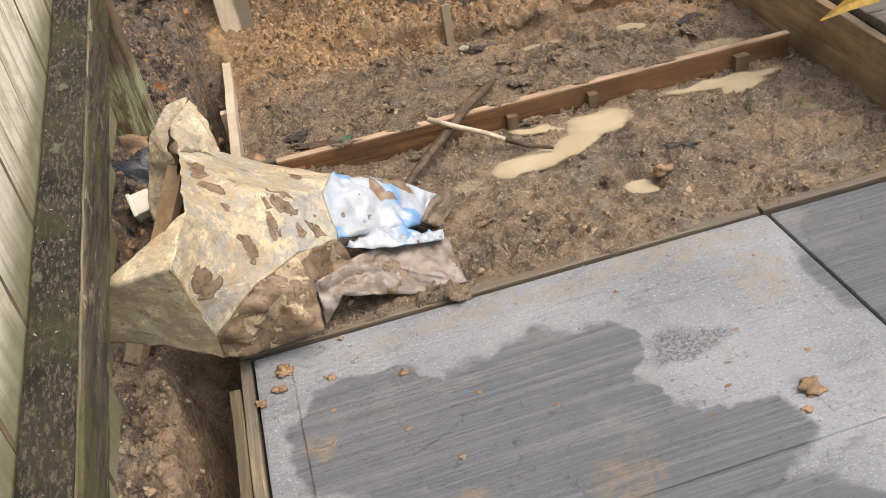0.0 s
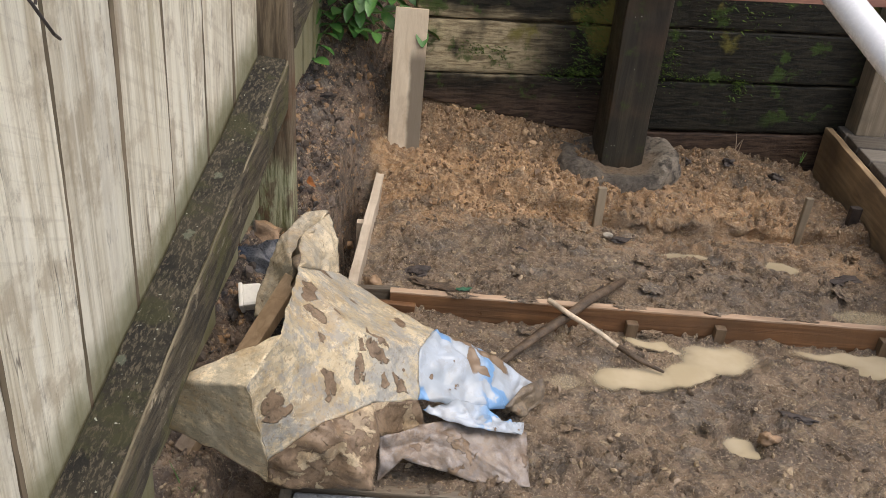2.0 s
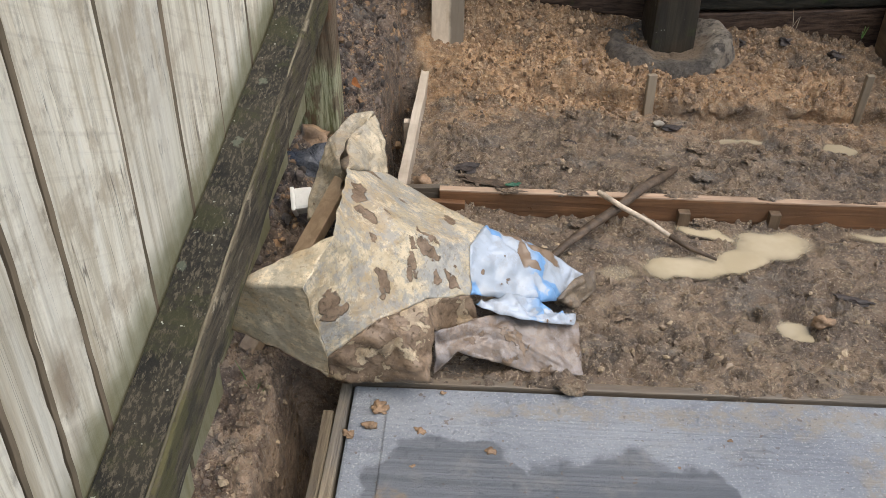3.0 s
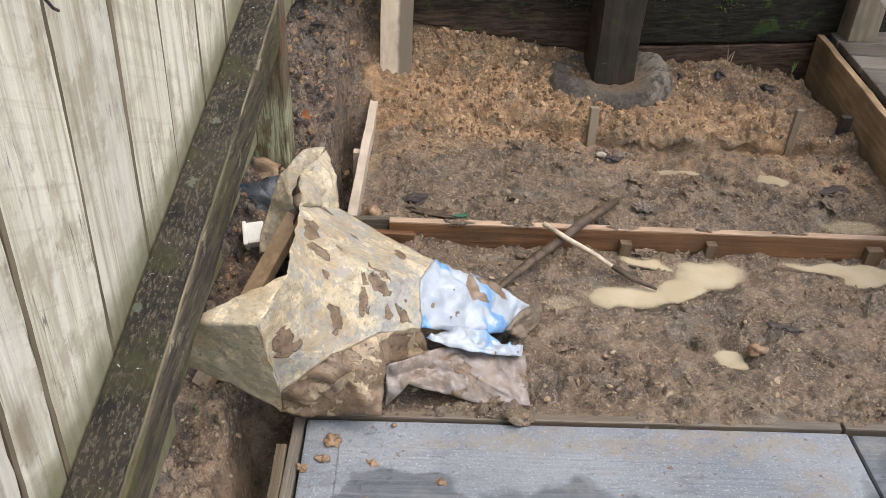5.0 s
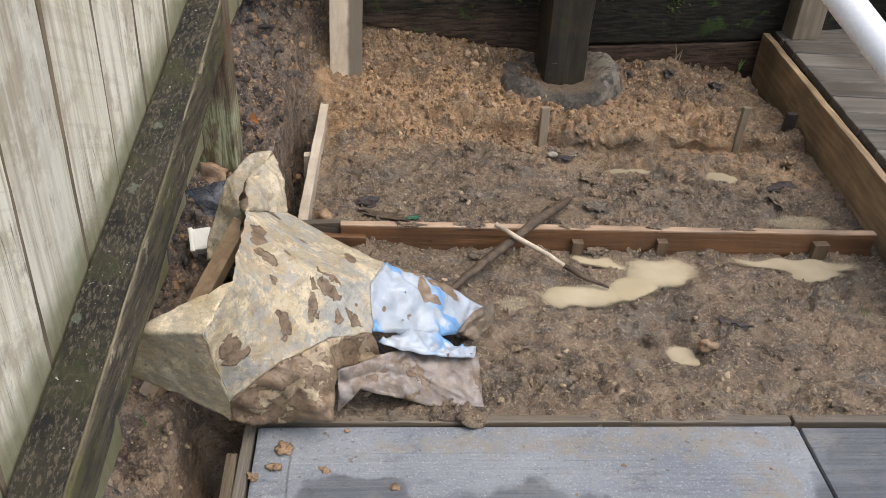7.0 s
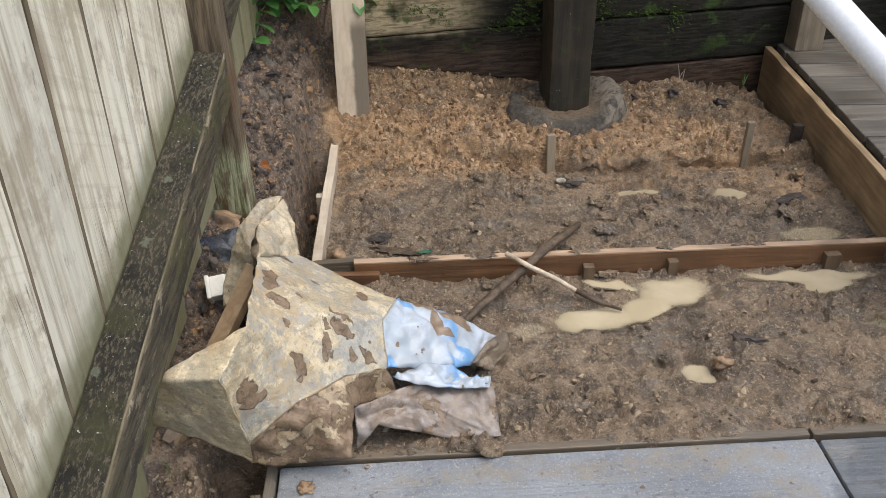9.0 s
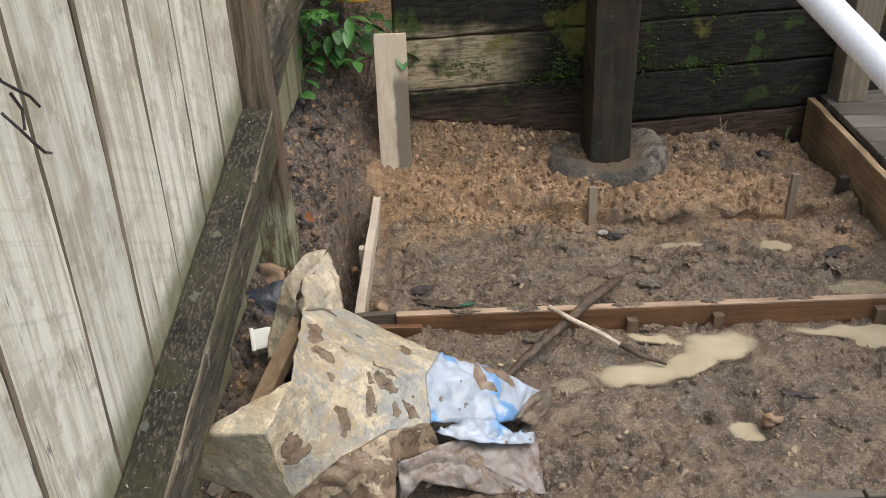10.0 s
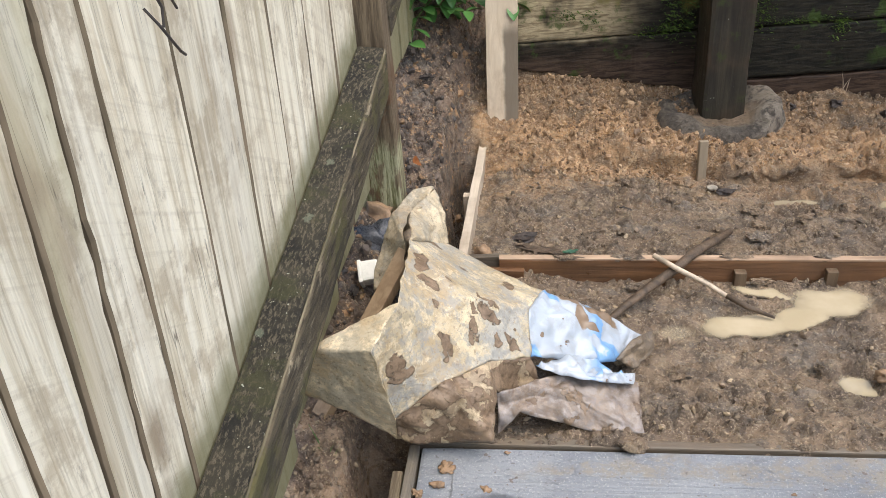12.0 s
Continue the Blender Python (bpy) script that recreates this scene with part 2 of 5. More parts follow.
    pits = w.ramp(w.noise(75, 7, 0.7, co=w.scaled(1, 1, 1, shift=21)), 0.3, 0.42)
    h = w.math("ADD", w.math("MULTIPLY", broom, 0.7 * brush), w.math("ADD", w.math("MULTIPLY", fine, 0.8), w.math("MULTIPLY", pits, 0.35)))
    return w.done(col, h, 0.0045, w.math("ADD", w.ramp(wet, 0, 1, 0.36, 0.24), w.math("MULTIPLY", fine, 0.2)))


def make_paper(name, pale, grey, mudded):
    w = Mat(name, 0.55)
    wy = w.warped(60, 0.026)
    big = w.noise(9, 8, 0.65)
    mid = w.noise(42, 9, 0.72)
    col = w.mix(w.ramp(big, 0.4, 0.58), pale, tuple(c * 0.78 for c in pale))
    col = w.mix(w.math("MULTIPLY", w.ramp(w.noise(10, 9, 0.72, co=w.scaled(1, 1, 1, shift=3)), 0.48, 0.56), 0.75), col, grey)
    col = w.mix(w.ramp(w.noise(7, 9, 0.7, co=w.scaled(1, 1, 1, shift=19)), 0.5, 0.6, 0, 0.75), col, tuple(c * k for c, k in zip(pale, (0.72, 0.64, 0.54))))
    col = w.mix(w.ramp(w.noise(26, 9, 0.75, co=w.scaled(1, 1, 1, shift=37)), 0.52, 0.58, 0, 0.65), col, tuple(min(1, c * 1.28) for c in pale))
    col = w.mix(w.ramp(w.noise(30, 9, 0.75, co=w.scaled(1, 1, 1, shift=33)), 0.5, 0.57, 0, 0.65), col, tuple(c * 0.8 for c in grey))
    col = w.mix(w.ramp(w.noise(85, 9, 0.78, co=w.scaled(1, 1, 1, shift=13)), 0.52, 0.58, 0, 0.5), col, tuple(c * 0.62 for c in grey))
    col = w.mix(w.ramp(w.noise(130, 6, 0.75, co=w.scaled(1, 1, 1, shift=23)), 0.56, 0.63, 0, 0.6), col, (0.22, 0.16, 0.1))
    spots = w.ramp(w.noise(26, 4, 0.55, co=w.scaled(1, 1, 1, co=wy, shift=5)), 0.75 - mudded * 0.29, 0.765 - mudded * 0.29)
    if mudded < 0.2:
        for x, y, rx, ry in ((0.089, 1.618, 0.012, 0.03), (0.107, 1.574, 0.017, 0.013), (0.14, 1.495, 0.01, 0.008), (0.138, 1.482, 0.004, 0.007),
                             (0.182, 1.545, 0.008, 0.014), (0.201, 1.577, 0.014, 0.009), (0.206, 1.595, 0.016, 0.006), (0.19, 1.601, 0.004, 0.009), (0.138, 1.604, 0.008, 0.006), (0.238, 1.704, 0.01, 0.022),
                             (0.155, 1.687, 0.008, 0.006), (0.224, 1.559, 0.006, 0.007), (0.249, 1.569, 0.012, 0.006), (0.179, 1.527, 0.006, 0.006), (0.181, 1.569, 0.006, 0.005), (0.119, 1.534, 0.005, 0.005),
                             (0.218, 1.579, 0.006, 0.005), (0.252, 1.593, 0.003, 0.004), (0.093, 1.737, 0.02, 0.01), (0.04, 1.86, 0.01, 0.008), (0.06, 1.88, 0.012, 0.005), (0.03, 1.83, 0.008, 0.004)):
            spots = w.math("MAXIMUM", spots, w.blot(x, y, rx, ry, wy, 0.15))
        for x, y, z, rx, rz in ((0.062, 1.424, 0.205, 0.017, 0.022), (0.07, 1.424, 0.183, 0.022, 0.012)):
            spots = w.math("MAXIMUM", spots, w.blot(x, y, rx, 0.03, wy, 0.15, z, rz))
    spots = w.math("MULTIPLY", spots, w.ramp(w.noise(140, 5, 0.7), 0.34, 0.42, 0.25, 1.0))
    mud = w.mix(w.ramp(mid, 0.4, 0.6), (0.15, 0.1, 0.06), (0.25, 0.175, 0.11))
    col = w.mix(spots, col, mud)
    h = w.math("ADD", w.math("MULTIPLY", mid, 0.45), w.math("ADD", w.math("MULTIPLY", spots, 1.4), w.math("MULTIPLY", w.noise(16, 5, 0.6, warp=1.5), 1.5)))
    return w.done(col, h, 0.0025, w.ramp(big, 0.3, 0.7, 0.6, 0.38))


def make_print():
    w = Mat("printed_plastic", 0.33)
    wy = w.warped(22, 0.03)
    col = w.mix(w.ramp(w.noise(12, 6), 0.4, 0.65), (0.46, 0.51, 0.57), (0.36, 0.4, 0.44))
    col = w.mix(w.ramp(w.noise(38, 9, 0.75), 0.5, 0.58, 0, 0.55), col, (0.36, 0.37, 0.38))
    blue = w.math("MULTIPLY", w.ramp(w.noise(17, 3, co=w.scaled(1, 1, 1, co=wy, shift=8)), 0.48, 0.52), w.ramp(w.axis(0, wy), 0.375, 0.41))
    for x, y, rx, ry in ((0.288, 1.582, 0.012, 0.014), (0.31, 1.712, 0.022, 0.008), (0.44, 1.665, 0.03, 0.02)):
        blue = w.math("MAXIMUM", blue, w.blot(x, y, rx, ry, wy, 0.2))
    col = w.mix(w.math("MULTIPLY", blue, 0.85), col, (0.14, 0.32, 0.58))
    mud = w.ramp(w.noise(34, 6, 0.65, co=w.scaled(1, 1, 1, shift=2)), 0.68, 0.71)
    for x, y, rx, ry in ((0.377, 1.7, 0.011, 0.026), (0.415, 1.728, 0.032, 0.01), (0.35, 1.728, 0.03, 0.009), (0.3, 1.62, 0.004, 0.004), (0.395, 1.685, 0.014, 0.008)):
        mud = w.math("MAXIMUM", mud, w.blot(x, y, rx, ry, wy, 0.2))
    col = w.mix(mud, col, (0.21, 0.145, 0.09))
    return w.done(col, w.math("ADD", w.noise(30, 4), w.math("MULTIPLY", mud, 0.8)), 0.002)


def plain(name, colour, rough=0.6, metal=0.0, vary=0.25, scale=18, depth=0.001, spec=0.5):
    w = Mat(name, rough, metal, spec)
    n = w.noise(scale, 6, 0.6)
    f = w.noise(scale * 6, 4, 0.6)
    col = w.mix(w.ramp(n, 0.3, 0.7), tuple(c * (1 - vary) for c in colour), tuple(min(1, c * (1 + vary)) for c in colour))
    return w.done(col, w.math("ADD", n, w.math("MULTIPLY", f, 0.5)), depth, w.ramp(f, 0.3, 0.7, max(0.05, rough - 0.12), min(1, rough + 0.12)))


def make_collar():
    """Old dark concrete, its hollow smeared with clay and its rim with pale stones."""
    w = Mat("old_concrete", 0.6)
    n = w.noise(22, 8, 0.68)
    f = w.noise(110, 6, 0.7)
    col = w.mix(w.ramp(n, 0.36, 0.62), (0.09, 0.076, 0.062), (0.23, 0.195, 0.15))
    wy = w.warped(20, 0.05)
    inner = w.blot(0.84, 2.82, 0.115, 0.1, wy, 0.4)
    col = w.mix(w.math("MULTIPLY", inner, 0.85), col, (0.3, 0.215, 0.135))
    rim = w.math("MULTIPLY", w.ramp(w.axis(0, wy), 0.9, 0.95), w.ramp(n, 0.4, 0.55))
    col = w.mix(w.math("MULTIPLY", rim, 0.7), col, (0.42, 0.36, 0.28))
    col = w.mix(w.ramp(f, 0.56, 0.64, 0, 0.6), col, (0.06, 0.05, 0.042))
    return w.done(col, w.math("ADD", n, w.math("MULTIPLY", f, 1.0)), 0.02, w.ramp(f, 0.3, 0.7, 0.4, 0.75))


def make_gravel(name, a, b, c):
    w = Mat(name, 0.55)
    r = w.island()
    col = w.mix(w.ramp(r, 0.0, 0.6), a, b)
    col = w.mix(w.ramp(r, 0.66, 0.8), col, c)
    f = w.noise(90, 5, 0.65)
    col = w.mix(w.math("MULTIPLY", w.ramp(f, 0.45, 0.65), 0.5), col, tuple(k * 0.6 for k in a))
    return w.done(col, f, 0.003, w.ramp(f, 0.3, 0.7, 0.35, 0.7))


def make_leaf():
    w = Mat("green_leaf", 0.4)
    r = w.island()
    col = w.mix(r, (0.05, 0.16, 0.035), (0.12, 0.28, 0.06))
    col = w.mix(w.math("MULTIPLY", w.ramp(w.noise(60, 3), 0.5, 0.7), 0.4), col, (0.2, 0.3, 0.08))
    return w.done(col, w.noise(80, 3), 0.001)


def make_water():
    w = Mat("muddy_water", 0.06)
    col = w.mix(w.ramp(w.noise(9, 4), 0.35, 0.65), (0.56, 0.47, 0.32), (0.47, 0.39, 0.25))
    w.done(col, w.noise(25, 2), 0.0006)
    a = w.t.nodes.new("ShaderNodeAttribute")
    a.attribute_name = "depth"
    w.plug(a.outputs["Fac"], w.b.inputs["Alpha"])
    return w.m


def make_wall_timber():
    """Old black-green sleepers, with moss and pale bare wood."""
    w = Mat("mossy_sleeper", 0.55, 0.0, 0.25)
    fine = w.noise(1.0, 6, 0.65, w.scaled(5, 90, 110), 0.5)
    big = w.noise(4.2, 6, 0.62)
    col = w.mix(w.ramp(fine, 0.35, 0.68), (0.007, 0.0068, 0.0045), (0.03, 0.026, 0.017))
    low = w.ramp(w.axis(2, w.warped(6, 0.12)), 0.26, 0.14)
    low = w.math("MAXIMUM", w.math("MULTIPLY", low, w.ramp(w.axis(0), 0.9, 0.8)), w.ramp(w.axis(2), 0.098, 0.088))
    col = w.mix(w.math("MULTIPLY", low, 0.8), col, w.mix(w.ramp(fine, 0.35, 0.65), (0.035, 0.022, 0.015), (0.11, 0.07, 0.047)))
    wy = w.warped(8, 0.12)
    bare = w.math("MULTIPLY", w.ramp(w.axis(0, wy), 0.68, 0.42), w.math("MULTIPLY", w.ramp(w.axis(2, wy), 0.24, 0.29), w.ramp(w.axis(2, wy), 0.46, 0.4)))
    bare = w.math("MULTIPLY", bare, w.ramp(w.noise(9, 5, co=w.scaled(1, 1, 1, shift=2)), 0.27, 0.47))
    col = w.mix(bare, col, w.mix(w.ramp(fine, 0.35, 0.62), (0.2, 0.155, 0.09), (0.46, 0.38, 0.23)))
    lich = w.math("MULTIPLY", w.ramp(w.noise(6, 5, co=w.scaled(1, 1, 1, shift=5)), 0.56, 0.64), w.ramp(w.axis(2, wy), 0.22, 0.3))
    col = w.mix(w.math("MULTIPLY", lich, 0.8), col, (0.17, 0.15, 0.035))
    moss = w.math("MULTIPLY", w.ramp(w.noise(11, 7, 0.65, co=w.scaled(1, 1, 1, shift=11)), 0.56, 0.64), w.ramp(w.axis(2, wy), 0.1, 0.18))
    col = w.mix(w.math("MULTIPLY", moss, 0.75), col, (0.045, 0.078, 0.014))
    return w.done(col, w.math("ADD", fine, w.math("MULTIPLY", w.noise(70, 5), 0.6)), 0.003, w.ramp(big, 0.3, 0.7, 0.7, 0.4))


def make_rail():
    """The rail's weathered side: brown, green and black, with pale scratches."""
    w = Mat("old_rail", 0.8)
    grain = w.noise(1.0, 8, 0.72, w.scaled(85, 9, 85))
    big = w.noise(7, 9, 0.7)
    col = w.mix(w.ramp(grain, 0.38, 0.6), (0.035, 0.028, 0.016), (0.125, 0.1, 0.06))
    col = w.mix(w.ramp(big, 0.5, 0.6, 0, 0.8), col, (0.1, 0.092, 0.03))
    col = w.mix(w.ramp(w.noise(10, 9, 0.7, co=w.scaled(1, 0.5, 1, shift=4)), 0.52, 0.6, 0, 0.75), col, (0.03, 0.026, 0.016))
    col = w.mix(w.ramp(w.noise(13, 9, 0.75, co=w.scaled(1, 0.6, 1, shift=9)), 0.58, 0.62, 0, 0.8), col, (0.3, 0.25, 0.165))
    col = w.mix(w.ramp(w.noise(1.0, 6, 0.7, co=w.scaled(70, 14, 70, shift=2)), 0.62, 0.67, 0, 0.7), col, (0.34, 0.3, 0.22))
    return w.done(col, w.math("ADD", grain, big), 0.008)


def make_post():
    """The fence post: wet red-brown, with pale green lichen near its black foot."""
    w = Mat("mossy_post", 0.7)
    grain = w.noise(1.0, 8, 0.7, w.scaled(80, 80, 6))
    wy = w.warped(10, 0.07)
    col = w.mix(w.ramp(grain, 0.36, 0.62), (0.07, 0.05, 0.03), (0.21, 0.16, 0.1))
    col = w.mix(w.math("MULTIPLY", w.ramp(w.noise(8, 8, 0.7), 0.44, 0.58), w.ramp(w.axis(2, wy), 0.5, 0.4)), col, (0.13, 0.07, 0.035))
    low = w.math("MULTIPLY", w.ramp(w.axis(2, wy), 0.31, 0.25), w.ramp(w.axis(2, wy), 0.1, 0.15))
    col = w.mix(w.math("MULTIPLY", low, w.ramp(w.noise(1.0, 8, 0.75, w.scaled(40, 40, 14)), 0.42, 0.54, 0.1, 0.9)), col, w.mix(w.ramp(grain, 0.42, 0.58), (0.13, 0.14, 0.05), (0.46, 0.46, 0.29)))
    col = w.mix(w.ramp(w.axis(2, wy), 0.13, 0.1, 0, 0.85), col, (0.04, 0.03, 0.02))
    return w.done(col, grain, 0.006)


def make_crust():
    """Black dirt and lichen that has grown over the rail's top."""
    w = Mat("lichen_crust", 0.9)
    n = w.noise(1.0, 9, 0.78, w.scaled(190, 60, 190))
    col = w.mix(w.ramp(w.noise(9, 8, 0.65), 0.4, 0.6), (0.012, 0.011, 0.007), (0.05, 0.043, 0.026))
    col = w.mix(w.math("MULTIPLY", w.ramp(n, 0.5, 0.58), 0.65), col, (0.2, 0.165, 0.108))
    col = w.mix(w.ramp(w.noise(11, 8, 0.65, co=w.scaled(1, 1, 1, shift=3)), 0.5, 0.6, 0, 0.7), col, (0.06, 0.06, 0.02))
    col = w.mix(w.ramp(w.noise(130, 3, 0.5, co=w.scaled(1, 1, 1, shift=5)), 0.7, 0.73), col, (0.5, 0.5, 0.4))
    col = w.mix(w.ramp(w.voronoi(13, w.warped(70, 0.03)), 0.13, 0.09, 0, 0.45), col, (0.26, 0.29, 0.2))
    return w.done(col, n, 0.008)


def make_paling():
    """Weathered pale sawn pine, each board in its own shade."""
    w = Mat("weathered_paling", 0.75)
    r = w.random()
    c = w.t.nodes.new("ShaderNodeCombineXYZ")
    for i, k in enumerate((3.7, 9.1, 23.3)):
        w.plug(w.math("MULTIPLY", r, k), c.inputs[i])
    v = w.t.nodes.new("ShaderNodeVectorMath")
    v.operation = "ADD"
    w.plug(w.co, v.inputs[0])
    w.plug(c.outputs[0], v.inputs[1])
    co = v.outputs[0]
    grain = w.noise(1.0, 9, 0.7, w.scaled(55, 55, 1.8, co=co), 0.8)
    streak = w.noise(1.0, 5, 0.6, w.scaled(21, 21, 1.3, co=co), 0.9)
    tilt = w.t.nodes.new("ShaderNodeMapping")
    w.plug(co, tilt.inputs["Vector"])
    tilt.inputs["Rotation"].default_value = (radians(28), 0, 0)
    saw = w.noise(1.0, 5, 0.6, w.scaled(3, 3, 110, co=tilt.outputs[0]))
    col = w.mix(w.ramp(grain, 0.3, 0.6), (0.46, 0.4, 0.28), (0.8, 0.745, 0.59))
    col = w.mix(w.math("MULTIPLY", w.ramp(streak, 0.5, 0.68), 0.6), col, (0.43, 0.345, 0.21))
    blot = w.noise(9, 9, 0.7, co)
    col = w.mix(w.math("MULTIPLY", w.ramp(blot, 0.5, 0.62), 0.7), col, (0.42, 0.35, 0.24))
    col = w.mix(w.math("MULTIPLY", w.ramp(saw, 0.52, 0.66), w.ramp(r, 0.5, 0.7, 0.0, 0.22)), col, (0.36, 0.3, 0.21))
    col = w.mix(w.math("MULTIPLY", w.ramp(streak, 0.47, 0.36), 0.5), col, (0.84, 0.8, 0.665))
    green = w.noise(1.0, 4, 0.55, w.scaled(9, 9, 1.6, co=co))
    col = w.mix(w.math("MULTIPLY", w.ramp(green, 0.56, 0.7), 0.4), col, (0.42, 0.4, 0.22))
    knots = w.voronoi(1.0, w.scaled(7, 8, 2.6, co=w.warped(9, 0.03)))
    col = w.mix(w.ramp(knots, 0.2, 0.05, 0, 0.7), col, (0.27, 0.2, 0.125))
    crack = w.noise(1.0, 3, 0.5, w.scaled(38, 38, 0.7, co=co), 0.3)
    col = w.mix(w.math("MULTIPLY", w.ramp(w.math("ABSOLUTE", w.math("SUBTRACT", crack, 0.5)), 0.006, 0.0), w.ramp(w.noise(5, 3, co=co), 0.5, 0.6, 0, 0.8)), col, (0.1, 0.075, 0.05))
    grime = w.noise(55, 7, 0.7, w.scaled(1, 1, 0.35, co=co))
    col = w.mix(w.math("MULTIPLY", w.ramp(grime, 0.56, 0.66), w.ramp(blot, 0.4, 0.6, 0.1, 0.6)), col, (0.24, 0.2, 0.145))
    # green stain just above the rail
    wy = w.warped(12, 0.1)
    damp = w.math("SUBTRACT", w.axis(2, wy), w.math("MULTIPLY", w.axis(1, wy), 0.21))
    col = w.mix(w.ramp(damp, 0.165, 0.09, 0, 0.8), col, (0.14, 0.135, 0.05))
    h = w.t.nodes.new("ShaderNodeHueSaturation")
    w.plug(col, h.inputs["Color"])
    w.plug(w.ramp(r, 0, 1, 0.86, 1.1), h.inputs["Value"])
    h.inputs["Saturation"].default_value = 0.98
    return w.done(h.outputs[0], w.math("ADD", w.math("MULTIPLY", grain, 1.2), w.math("MULTIPLY", saw, w.ramp(r, 0.3, 0.9, 0.0, 0.25))), 0.0045)


MUD = make_mud()
CONCRETE = make_concrete("broomed_concrete", 1.0)
SMOOTHED = make_concrete("trowelled_concrete", 0.25)
PALING = make_paling()
# Darker copy of the paling timber, carrying the gaps' shade in its colour.
PALING_SHADE = wood("shaded_paling", 2, (0.12, 0.094, 0.06), (0.25, 0.195, 0.13), 0.85, (0.07, 0.06, 0.03), 0.5)
CRUST = make_crust()
SLEEPER = make_wall_timber()
RAIL = make_rail()
POST = make_post()
FORM_X = wood("form_timber_x", 0, (0.13, 0.06, 0.027), (0.36, 0.18, 0.078), 0.42, (0.075, 0.048, 0.03), 0.75, depth=0.003)
SAWN = wood("sawn_edge", 0, (0.42, 0.27, 0.165), (0.66, 0.48, 0.33), 0.6, (0.19, 0.135, 0.088), 0.45)
FORM_Y = wood("form_timber_y", 1, (0.5, 0.41, 0.3), (0.74, 0.65, 0.52), 0.6, (0.26, 0.19, 0.125), 0.45)
STAKE = wood("stake_timber", 2, (0.3, 0.2, 0.11), (0.5, 0.36, 0.22), 0.6, (0.2, 0.13, 0.08), 0.15)
PEG = wood("peg_timber", 2, (0.1, 0.065, 0.035), (0.22, 0.15, 0.09), 0.55, (0.05, 0.035, 0.022), 0.35)
EDGE = wood("edge_timber", 0, (0.08, 0.066, 0.048), (0.19, 0.158, 0.115), 0.45, (0.17, 0.12, 0.075), 0.5, depth=0.004)
EDGE_Y = wood("side_timber", 1, (0.12, 0.09, 0.055), (0.3, 0.24, 0.155), 0.6, (0.12, 0.12, 0.115), 0.5, grain=85, depth=0.006)
FASCIA = wood("fascia_timber", 1, (0.21, 0.14, 0.074), (0.44, 0.31, 0.175), 0.5, (0.075, 0.054, 0.034), 0.5)
DECK = wood("deck_timber", 0, (0.1, 0.088, 0.072), (0.225, 0.2, 0.165), 0.42, (0.055, 0.042, 0.032), 0.45)
DECKPOST = wood("deck_post_timber", 2, (0.2, 0.155, 0.1), (0.36, 0.29, 0.2), 0.65, (0.1, 0.085, 0.055), 0.2)
BLACKPOST = wood("wet_sleeper_post", 2, (0.018, 0.015, 0.009), (0.058, 0.047, 0.028), 0.6, (0.085, 0.05, 0.03), 0.4, moss=0.3, grain=40, depth=0.004)
DARK = plain("dark_gap", (0.012, 0.011, 0.01), 0.8)
PAPER = make_paper("muddy_kraft_paper", (0.56, 0.465, 0.305), (0.36, 0.36, 0.335), 0.0)
NECK = make_paper("soiled_neck_paper", (0.5, 0.415, 0.28), (0.38, 0.345, 0.27), 0.3)
# Kraft paper lightened beyond the main panel's, making up for light the flap lacks.
FLAP = make_paper("lightened_kraft_paper", (0.68, 0.565, 0.375), (0.54, 0.48, 0.35), 0.0)
MUDDY = make_paper("mud_caked_paper", (0.5, 0.4, 0.26), (0.3, 0.22, 0.14), 1.05)
PLASTIC = make_paper("mud_filmed_plastic", (0.25, 0.195, 0.15), (0.33, 0.295, 0.275), 0.5)
PLASTIC.node_tree.nodes["Principled BSDF"].inputs["Coat Weight"].default_value = 0.25
INNER = make_paper("dark_inner_paper", (0.22, 0.17, 0.115), (0.15, 0.12, 0.09), 0.3)
PRINT = make_print()
WATER = make_water()
GRAVEL = make_gravel("clay_clods", (0.13, 0.096, 0.066), (0.24, 0.175, 0.115), (0.42, 0.32, 0.2))
STONES = make_gravel("wet_stones", (0.06, 0.05, 0.042), (0.15, 0.11, 0.08), (0.33, 0.2, 0.1))
LEAF = make_leaf()
GREYSTONE = plain("blue_grey_stone", (0.058, 0.061, 0.068), 0.3, vary=0.5, scale=30, depth=0.004)
BROWNSTONE = plain("brown_stone", (0.27, 0.175, 0.1), 0.6, vary=0.4, scale=30, depth=0.004)
COLLAR = make_collar()
WHITE = plain("cream_plastic", (0.9, 0.88, 0.8), 0.35, vary=0.08)
PIPE = plain("white_pvc", (0.87, 0.87, 0.87), 0.25, vary=0.02, depth=0.0002)
RED = plain("red_plastic", (0.62, 0.02, 0.03), 0.3, vary=0.08, depth=0.0002)
GREYP = plain("grey_plastic", (0.42, 0.43, 0.46), 0.4, vary=0.08, depth=0.0002)
DARKGREY = plain("dark_grey_plastic", (0.12, 0.13, 0.15), 0.4, vary=0.1, depth=0.0002)
BLACK = plain("black_rubber", (0.02, 0.02, 0.022), 0.5, vary=0.2)
BLUE = plain("blue_plastic", (0.03, 0.07, 0.45), 0.3, vary=0.08, depth=0.0002)
YELLOW = plain("yellow_plastic", (0.7, 0.42, 0.05), 0.35, vary=0.08, depth=0.0002)
ORANGE = plain("orange_plastic", (0.85, 0.42, 0.12), 0.35, vary=0.08, depth=0.0002)
LIME = plain("lime_plastic", (0.35, 0.65, 0.06), 0.35, vary=0.08, depth=0.0002)
STRAP = plain("yellow_plastic_tape", (0.66, 0.45, 0.1), 0.5, vary=0.25, scale=40)
